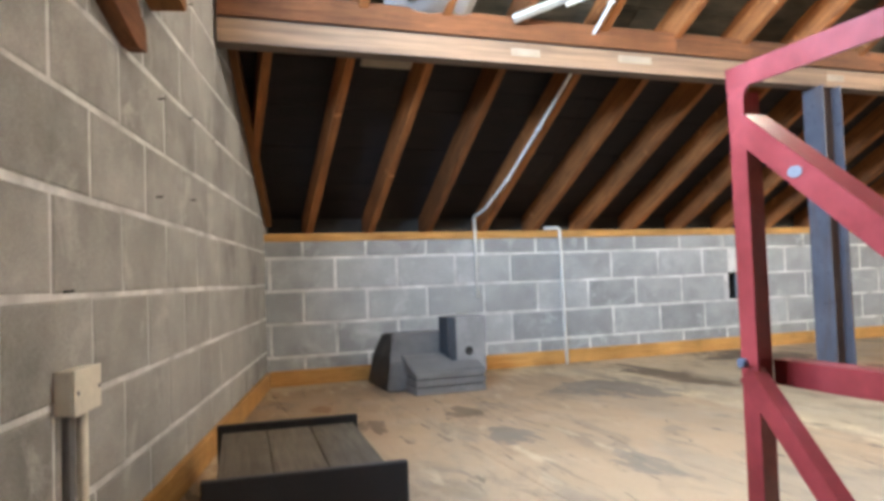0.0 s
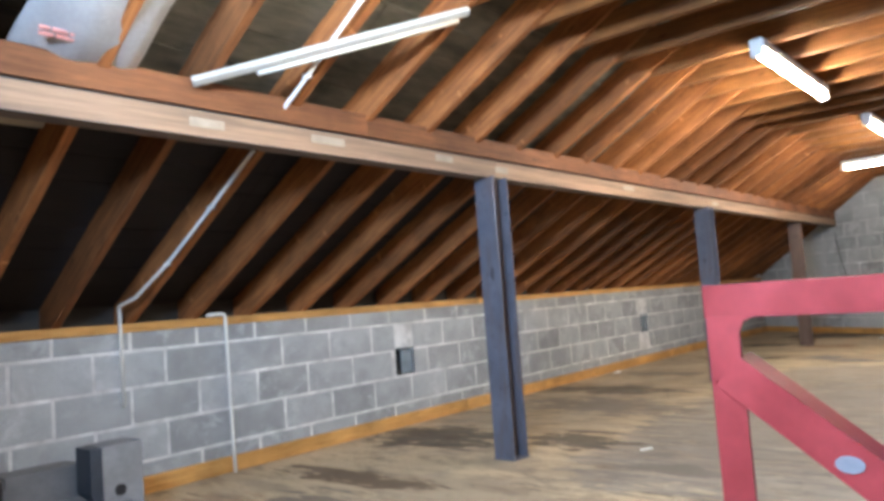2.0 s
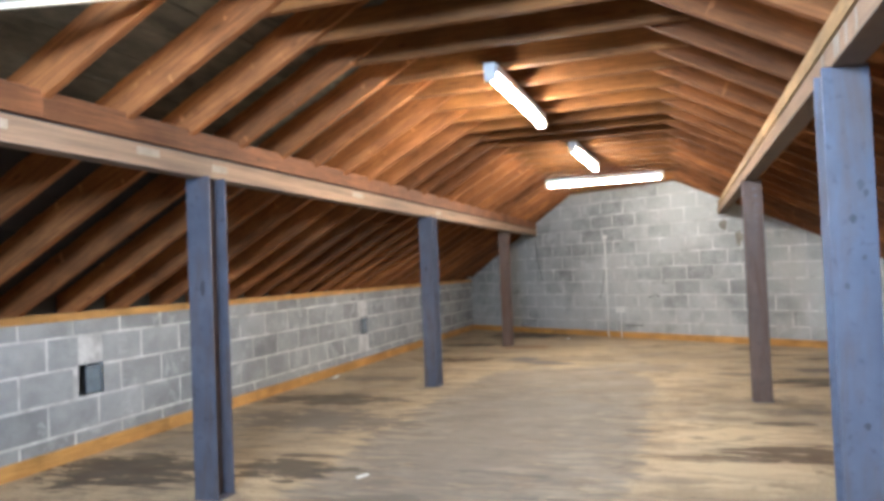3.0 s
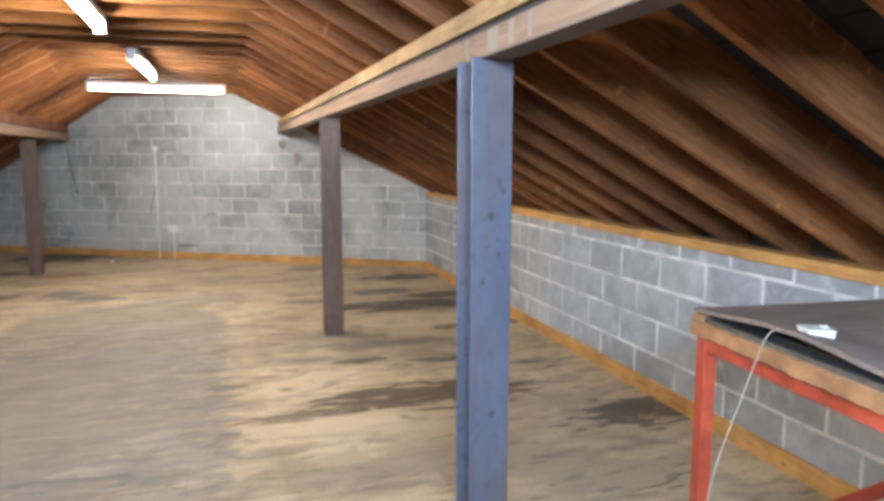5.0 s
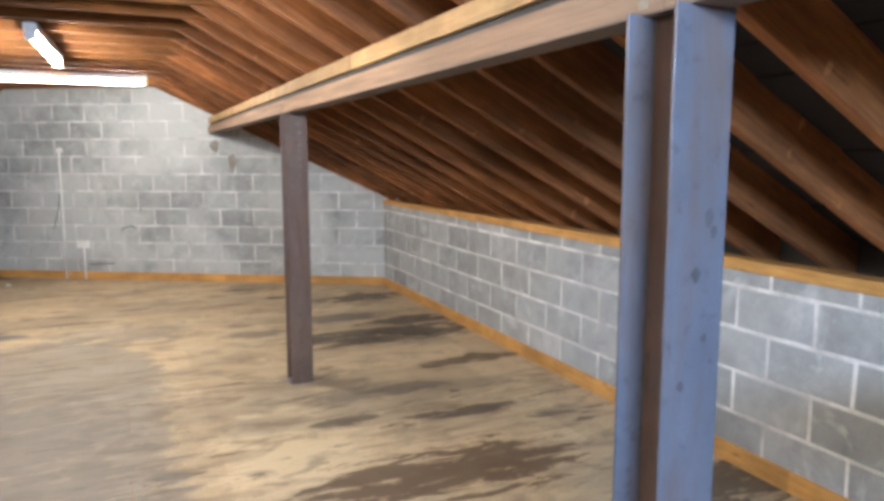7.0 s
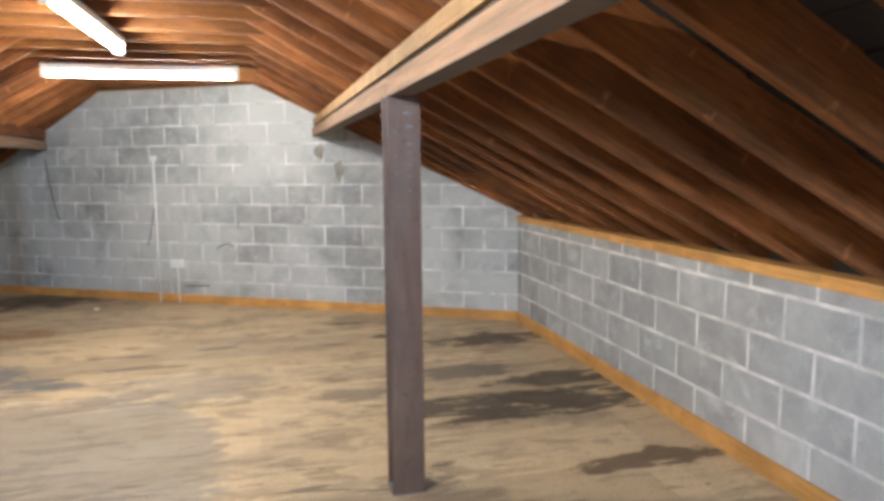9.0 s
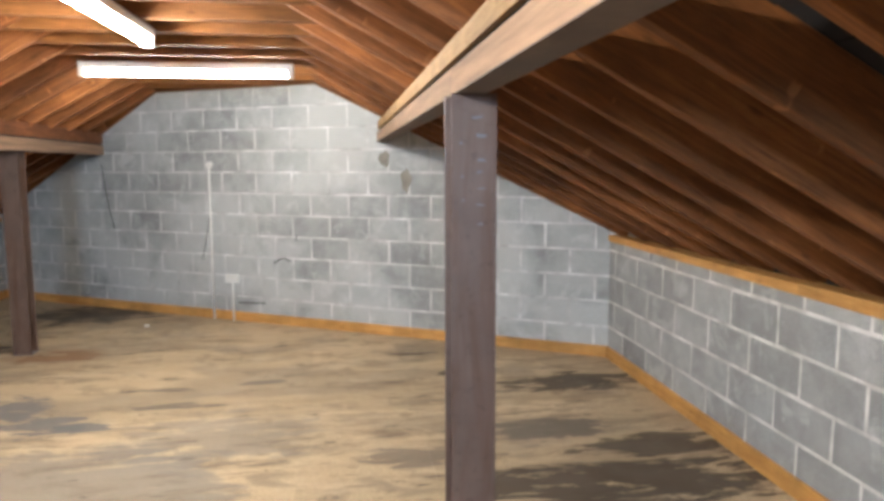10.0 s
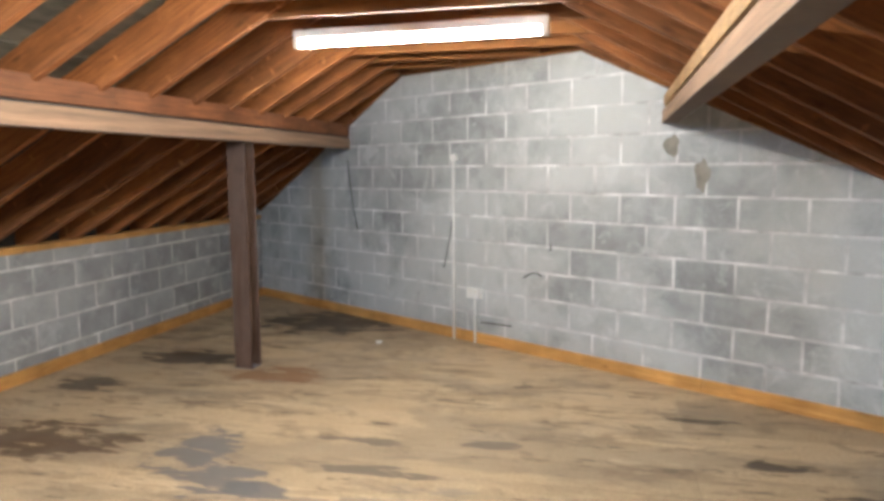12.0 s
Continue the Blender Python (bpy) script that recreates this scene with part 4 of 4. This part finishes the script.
part("strip", box(3.335, 3.365, 0.004, 0.02, 0.0, 0.445, 0.003), M_GREYBOX, nc, "dark trunking strip")
for a, z in ((2.562, 1.315), (2.16, 1.343), (1.711, 1.347), (2.614, 0.988), (2.144, 1.031), (2.12, 1.798), (3.34, 0.70)):
    nl = new("nail", mesh_from(tube([(0, 0, 0), (0, 0.012, 0.0), (0, 0.022, 0.002)], 0.0028, sides=6), "nail", M_BLACK))
    nl.matrix_world = m_near @ pose(a, 0.003, z)
    tagged(nl, "rusty dark nail driven into the block gable", "nail", "wall nails")
bk = new("timber_bracket")
bk.matrix_world = m_near
tagged(bk, "brown timber bracket fixed to the near block gable", "bracket")
part("arm", prism([(2.85, 1.375), (2.93, 1.365), (3.45, 1.50), (3.65, 1.62), (3.65, 1.72), (2.97, 1.51), (2.86, 1.44)], lambda a, b, d: Vector((a, d, b)), 0.004, 0.05), M_BEAMTIMBER, bk)
part("plank", prism([(2.62, 1.59), (2.64, 1.575), (3.75, 1.80), (3.75, 1.86), (2.62, 1.65)], lambda a, b, d: Vector((a, d, b)), 0.004, 0.11), M_COLLAR, bk)

# recessed vents in the low wall
for ha, hb, hc, hd in HOLES:
    v = thing("wall_vent", (0, (ha + hb) / 2, (hc + hd) / 2), "blue-grey vent set in a hole in the block wall", "vent", "wall vents")
    w, h = (hb - ha) / 2, (hd - hc) / 2
    part("back", box(-0.19, -0.16, -w, w, -h, h), M_DARK, v)
    part("flap", box(-0.035, -0.025, -w * 0.15, w, -h, h * 0.80), M_VENT, v)
    part("sill", box(-0.16, -0.02, -w, w, -h, -h + 0.012), M_DARK, v)

# ---- loose things near the stair ----
gm = thing("machine_housing", (0.0, 0.0, 0.0), "grey moulded plastic machine housing on the floor against the wall", "machine housing")
prof = [(0.14, 0.0), (0.16, 0.20), (0.20, 0.335), (0.44, 0.345), (0.50, 0.30), (0.60, 0.205), (0.66, 0.185), (0.66, 0.0)]
body = prism(prof, lambda a, b, d: Vector((a, d, b)), 0.66, 1.14)
for v in body.verts:
    if v.co.y < 0.8:
        v.co.y += 0.10 * max(0, (v.co.z - 0.15)) / 0.2
        v.co.x += 0.02 * math.sin(9 * v.co.z)
bmesh.ops.bevel(body, geom=list(body.edges), offset=0.010, segments=2, affect="EDGES")
shell = part("body", body, M_GREYBOX, gm)
# faces towards the near gable are blackened to paint that side's shade
shell.data.materials.append(M_BLACK)
for f in shell.data.polygons:
    if f.normal.y < -0.55:
        f.material_index = 1
for i, (z0, z1) in enumerate(((0.0, 0.042), (0.050, 0.088), (0.096, 0.128))):
    part("base_rib", box(0.60, 0.885 - 0.004 * i, 0.775 + 0.003 * i, 1.228, z0, z1, 0.005), M_GREYBOX, gm)
part("base_core", box(0.60, 0.87, 0.785, 1.22, 0.004, 0.125), M_BLACK, gm)
lid = prism([(0.60, 0.13), (0.88, 0.13), (0.87, 0.145), (0.66, 0.215), (0.60, 0.22)], lambda a, b, d: Vector((a, d, b)), 0.765, 1.226)
bmesh.ops.bevel(lid, geom=list(lid.edges), offset=0.005, segments=2, affect="EDGES")
part("front_slope", lid, M_GREYBOX, gm)
panel = part("upright_panel", box(0.57, 0.76, 1.085, 1.288, 0.10, 0.455, 0.008), M_GREYLIGHT, gm, "lighter grey upright panel")
part("slot", prism([(1.030, 0.452), (1.084, 0.452), (1.084, 0.13), (1.068, 0.13), (1.030, 0.24)], lambda a, b, d: Vector((d, a, b)), 0.60, 0.765), M_SLATE, gm, "dark blue-black slot")
# flat disc for the dark oval smudge on the panel
part("knob", tube([(0.758, 1.17, 0.235), (0.763, 1.17, 0.235)], 0.028, sides=16), M_BLACK, panel)

bx = new("tray_box")
bx.matrix_world = Matrix.LocRotScale((2.69, -0.185, 0), Euler((0, 0, radians(-4))), None)
tagged(bx, "black plastic tray with a grey board laid in it", "tray")
part("base", box(-0.38, 0.38, -0.235, 0.235, 0.0, 0.15, 0.006), M_BLACK, bx)
part("end_wall", box(0.375, 0.405, -0.265, 0.265, 0.0, 0.215, 0.006), M_BLACK, bx)
part("end_wall", box(-0.40, -0.375, -0.25, 0.25, 0.0, 0.205, 0.006), M_BLACK, bx)
for y0, y1 in ((-0.232, -0.082), (-0.079, 0.072), (0.075, 0.232)):
    part("board", box(-0.372, 0.372, y0, y1, 0.151, 0.178, 0.003), M_BOARD, bx, "grey weathered board")

# sack and offcut stored in the rafters, resting on the beam
sackm = bmesh.new()
nu, nv = 10, 8
gr = {}
for i in range(nu + 1):
    for j in range(nv + 1):
        u, v = i / nu, j / nv
        th = 0.045 * (math.sin(math.pi * u) ** 0.5) * (math.sin(math.pi * v) ** 0.5) + 0.004
        wob = 0.012 * math.sin(7 * u + 3 * v) + 0.010 * math.sin(11 * v)
        for s in (0, 1):
            gr[i, j, s] = sackm.verts.new((-0.16 + 0.62 * u, -0.19 + 0.46 * v + 0.05 * u, wob + (th if s else -th)))
for i in range(nu):
    for j in range(nv):
        for s in (0, 1):
            f = sackm.faces.new((gr[i, j, s], gr[i + 1, j, s], gr[i + 1, j + 1, s], gr[i, j + 1, s]))
            f.smooth = True
for i in range(nu):
    sackm.faces.new((gr[i, 0, 0], gr[i + 1, 0, 0], gr[i + 1, 0, 1], gr[i, 0, 1]))
    sackm.faces.new((gr[i, nv, 0], gr[i, nv, 1], gr[i + 1, nv, 1], gr[i + 1, nv, 0]))
for j in range(nv):
    sackm.faces.new((gr[0, j, 0], gr[0, j, 1], gr[0, j + 1, 1], gr[0, j + 1, 0]))
    sackm.faces.new((gr[nu, j, 0], gr[nu, j + 1, 0], gr[nu, j + 1, 1], gr[nu, j, 1]))
sack = new("paper_sack")
slope = Matrix((Vector((1, 0, S_LEFT)).normalized(), Vector((0, 1, 0)), UPL)).transposed()
sack.matrix_world = Matrix.LocRotScale(Vector((1.62, 0.64, 1.06 + S_LEFT * 1.62)) + UPL * 0.045, slope.to_quaternion(), None)
tagged(sack, "white paper sack with red print lying among the rafters", "sack")
part("bag", sackm, M_PAPER, sack)
for x0, y0, y1 in ((0.06, -0.12, -0.07), (0.06, -0.06, 0.0), (0.085, -0.125, -0.09), (0.085, -0.08, -0.03), (0.085, -0.02, 0.03)):
    part("print", box(x0, x0 + 0.012, y0, y1, -0.060, -0.048), M_REDPRINT, sack, "faded red lettering bar")
off = new("board_offcut")
off.matrix_world = Matrix.LocRotScale(Vector((1.29, 0.575, 1.06 + S_LEFT * 1.29)) + UPL * 0.10, slope.to_quaternion(), None)
tagged(off, "pale board offcut wedged between rafters behind the beam", "board")
part("sheet", box(-0.10, 0.18, -0.145, 0.145, -0.012, 0.012, 0.003), M_LABEL, off)

# paper labels left on the beam
for y0, dy in ((1.14, 0.17), (1.80, 0.22), (2.74, 0.16), (3.34, 0.14), (5.2, 0.2), (7.3, 0.18)):
    part("paper_label", box(0, 0.002, 0, dy, 0.0, 0.04, 0.0), M_LABEL, beam_l, "torn pale paper label",
         Matrix.Translation(-beam_l.location) @ pose(XBL + 0.0505, y0, Z_BL + 0.045 + 0.01 * math.sin(y0 * 5)))
# bare and chalked patches on the other beam, and chalk ticks on its post
for y0, dy, mat in ((2.47, 0.04, M_LABEL), (2.60, 0.09, M_LABEL), (2.34, 0.02, M_LABEL), (2.88, 0.03, M_LABEL)):
    part("paint_patch", box(-0.002, 0, 0, dy, 0.01, 0.080, 0.0), mat, beam_r, "pale paint patch",
         Matrix.Translation(-beam_r.location) @ pose(XBR - 0.0505, y0, Z_BR))
for i, (dx, z, w, h) in enumerate(((0.010, 1.835, 0.040, 0.010), (0.022, 1.775, 0.036, 0.013), (-0.045, 1.75, 0.014, 0.006), (0.024, 1.695, 0.034, 0.007), (0.018, 1.655, 0.022, 0.005), (-0.04, 1.64, 0.012, 0.005), (0.026, 1.60, 0.026, 0.006), (0.020, 1.545, 0.030, 0.005), (-0.038, 1.56, 0.01, 0.005), (0.022, 1.48, 0.022, 0.004))):
    pl = [(w / 2 * math.cos(u) * (1 + 0.2 * math.sin(3 * u + i)), 0.6 * h * math.sin(u) * (1 + 0.3 * math.cos(2 * u + i))) for u in (2 * math.pi * k / 14 for k in range(14))]
    part("chalk_mark", prism(pl, lambda a, b, d: Vector((a, d, b)), -0.0008, 0.0004), M_CHALK, q2, "faint blue-white chalk smear", pose(dx, -0.0782, z, 0, -6 + 3 * (i % 4), 0))

# marks on the far gable
for x, z, w, h in ((4.76, 1.75, 0.06, 0.15), (4.955, 1.54, 0.055, 0.22)):
    pl = [(w * math.cos(t) * (1 + 0.25 * math.sin(3 * t + x * 9)), h / 2 * math.sin(t) * (1 + 0.2 * math.cos(5 * t))) for t in (2 * math.pi * k / 18 for k in range(18))]
    st = new("damp_streak", mesh_from(prism(pl, lambda a, b, d: Vector((a, d, b)), 0.0, 0.001), "damp_streak", M_STREAK))
    st.matrix_world = m_far @ pose((Vector((x, y_far(x))) - Vector(FL)).length, 0.0042, z)
    tagged(st, "brown damp streak on the block gable", "stain", "damp streaks")
for pts in ([(1.56, 1.71), (1.59, 1.45), (1.63, 1.2), (1.69, 0.95)], [(2.90, 1.12), (2.86, 0.9), (2.80, 0.66)]):
    cr = thing("wall_cable", on_gable(*pts[0], 0.006), "thin dark cable hanging down the block gable", "cable")
    o = part("wire", tube(smooth_path([on_gable(x, z, 0.008) for x, z in pts]), 0.006, sides=6), M_DARK, cr)
    o.data.transform(Matrix.Translation(-cr.location))
for pts in ([(3.62, 0.66), (3.68, 0.70), (3.74, 0.715), (3.79, 0.69)], [(3.86, 0.91), (3.865, 0.95), (3.86, 0.97)], [(3.20, 0.195), (3.35, 0.205), (3.51, 0.214)]):
    cr = thing("gouge", on_gable(*pts[0], 0.006), "dark scrape scratched across the block gable", "scrape", "wall scrapes")
    o = part("scratch", tube(smooth_path([on_gable(x, z, 0.004) for x, z in pts], 4), 0.007, sides=6), M_DARK, cr)
    o.data.transform(Matrix.Translation(-cr.location))

# litter on the deck
for x, y, sx, sy, rz in ((2.273, 11.96, 0.05, 0.04, 20), (0.134, 7.62, 0.04, 0.16, 10), (2.393, 2.06, 0.10, 0.03, 60), (2.237, 3.85, 0.09, 0.03, 70), (3.6, 3.4, 0.05, 0.02, 30)):
    lt = new("scrap", mesh_from(box(-sx / 2, sx / 2, -sy / 2, sy / 2, 0, 0.02 if sx < 0.06 else 0.008, 0.003), "scrap", M_WHITE))
    lt.matrix_world = pose(x, y, 0.0, 0, 0, rz)
    tagged(lt, "white scrap lying on the loft floor", "scrap", "floor scraps")

# ---- pieces: floorboards and blocks ----
SHEET_X, SHEET_Y = 2.4, 0.6
BOARDS = {}
j = 0
y = -2.4
while y < 14.2:
    x = -2.4 + (0.0 if j % 2 else 1.2)
    while x < 7.0:
        base = rect(x + 0.0012, x + SHEET_X - 0.0012, y + 0.0012, y + SHEET_Y - 0.0012)
        for cut in ((lambda p: clip(p, 1, 0, WELL[0])), (lambda p: clip(clip(clip(p, -1, 0, -WELL[0]), 1, 0, WELL[1]), 0, -1, -WELL[2])), (lambda p: clip(p, -1, 0, -WELL[1]))):
            q = cut(base)
            q = pieces_in_room(q) if len(q) > 2 else q
            if len(q) > 2 and area(q) > 0.01:
                cx, cy = sum(p[0] for p in q) / len(q), sum(p[1] for p in q) / len(q)
                q = [(p[0] - cx, p[1] - cy) for p in q]
                key = tuple(round(v, 3) for p in q for v in p)
                if key not in BOARDS:
                    BOARDS[key] = mesh_from(flat(q, -0.022, 0.0), "floorboard", M_FLOOR)
                b = new("floorboard", BOARDS[key])
                b.parent = floor
                b.location = (cx, cy, random.uniform(-0.0012, 0.0))
        x += SHEET_X
    y += SHEET_Y
    j += 1

def chamfered(poly, depth):
    """A block face: a prism with its front edge eased; the outline runs round its own middle."""
    bm = bmesh.new()
    k = len(poly)
    shrink = [(p[0] * (1 - 0.006 / max(abs(p[0]), 0.03)), p[1] * (1 - 0.006 / max(abs(p[1]), 0.03))) for p in poly]
    rings = [[bm.verts.new((a, d, b)) for a, b in ring] for ring, d in ((poly, -0.02), (poly, depth - 0.003), (shrink, depth))]
    for r0, r1 in zip(rings, rings[1:]):
        for i in range(k):
            bm.faces.new((r0[i], r0[(i + 1) % k], r1[(i + 1) % k], r1[i]))
    bm.faces.new(rings[2])
    bm.faces.new(rings[0][::-1])
    return bm


def lay_blocks(wall_ob, m, length, z_line, first, keep, holes=(), mat=None, pitch=0.45, shift=0.225, g=0.010):
    """Courses of 440 x 215 mm blocks in half bond with uneven joints of half-width g; keep clips a block's outline."""
    course = 0
    z = z_line
    while z - 0.225 > -0.2:
        z -= 0.225
        course -= 1
    while z < 3.2:
        a = first + (shift if course % 2 else 0.0)
        while a > 0.0:
            a -= pitch
        while a < length:
            e = [random.uniform(-0.003, 0.003) for _ in range(8)]
            a0, a1, z0, z1 = a + g, a + pitch - g, z + g, z + 0.225 - g
            q = [(a0 + e[0], z0 + e[1]), (a1 + e[2], z0 + e[3]), (a1 + e[4], z1 + e[5]), (a0 + e[6], z1 + e[7])]
            q = clip(clip(clip(q, -1, 0, 0.0), 1, 0, length), 0, -1, 0.0)
            q = keep(q) if len(q) > 2 and area(q) > 0.003 else []
            for ha, hb, hc, hd in holes:
                if q and a < hb and a + pitch > ha and z < hd and z + 0.225 > hc:
                    side = clip(q, 1, 0, ha) if ha - a > a + pitch - hb else clip(q, -1, 0, -hb)
                    q = side
            if len(q) > 2 and area(q) > 0.003:
                ca = (min(p[0] for p in q) + max(p[0] for p in q)) / 2
                cz = (min(p[1] for p in q) + max(p[1] for p in q)) / 2
                q = [(p[0] - ca, p[1] - cz) for p in q]
                b = new("block", mesh_from(chamfered(q, 0.0035), "block", mat or M_BLOCK))
                b.parent = wall_ob
                b.matrix_basis = m @ Matrix.Translation((ca, random.uniform(-0.0012, 0.0006), cz))
            a += pitch
        z += 0.225
        course += 1


def under_gable(line):
    def keep(q):
        for (a0, z0), (a1, z1) in zip(line, line[1:]):
            dx, dz = a1 - a0, z1 - z0
            q = clip(q, -dz, dx, -dz * a0 + dx * z0) if q else q
        return q
    return keep


lay_blocks(wall_left, m_left, Y_FAR, 0.87, 0.26, lambda q: clip(q, 0, 1, Z_LEFT - 0.056), HOLES)
lay_blocks(wall_right, m_right, len_right, 0.95, 0.40, lambda q: clip(q, 0, 1, Z_RIGHT - 0.061), pitch=0.469, shift=0.209)
lay_blocks(wall_near, m_near, len_near, 0.69, 0.245, under_gable(g), [WIN], M_BLOCK_DUSTY, g=0.008)
lay_blocks(wall_far, m_far, len_far, 0.945, 0.435, under_gable(gf), mat=M_BLOCK_PALE)
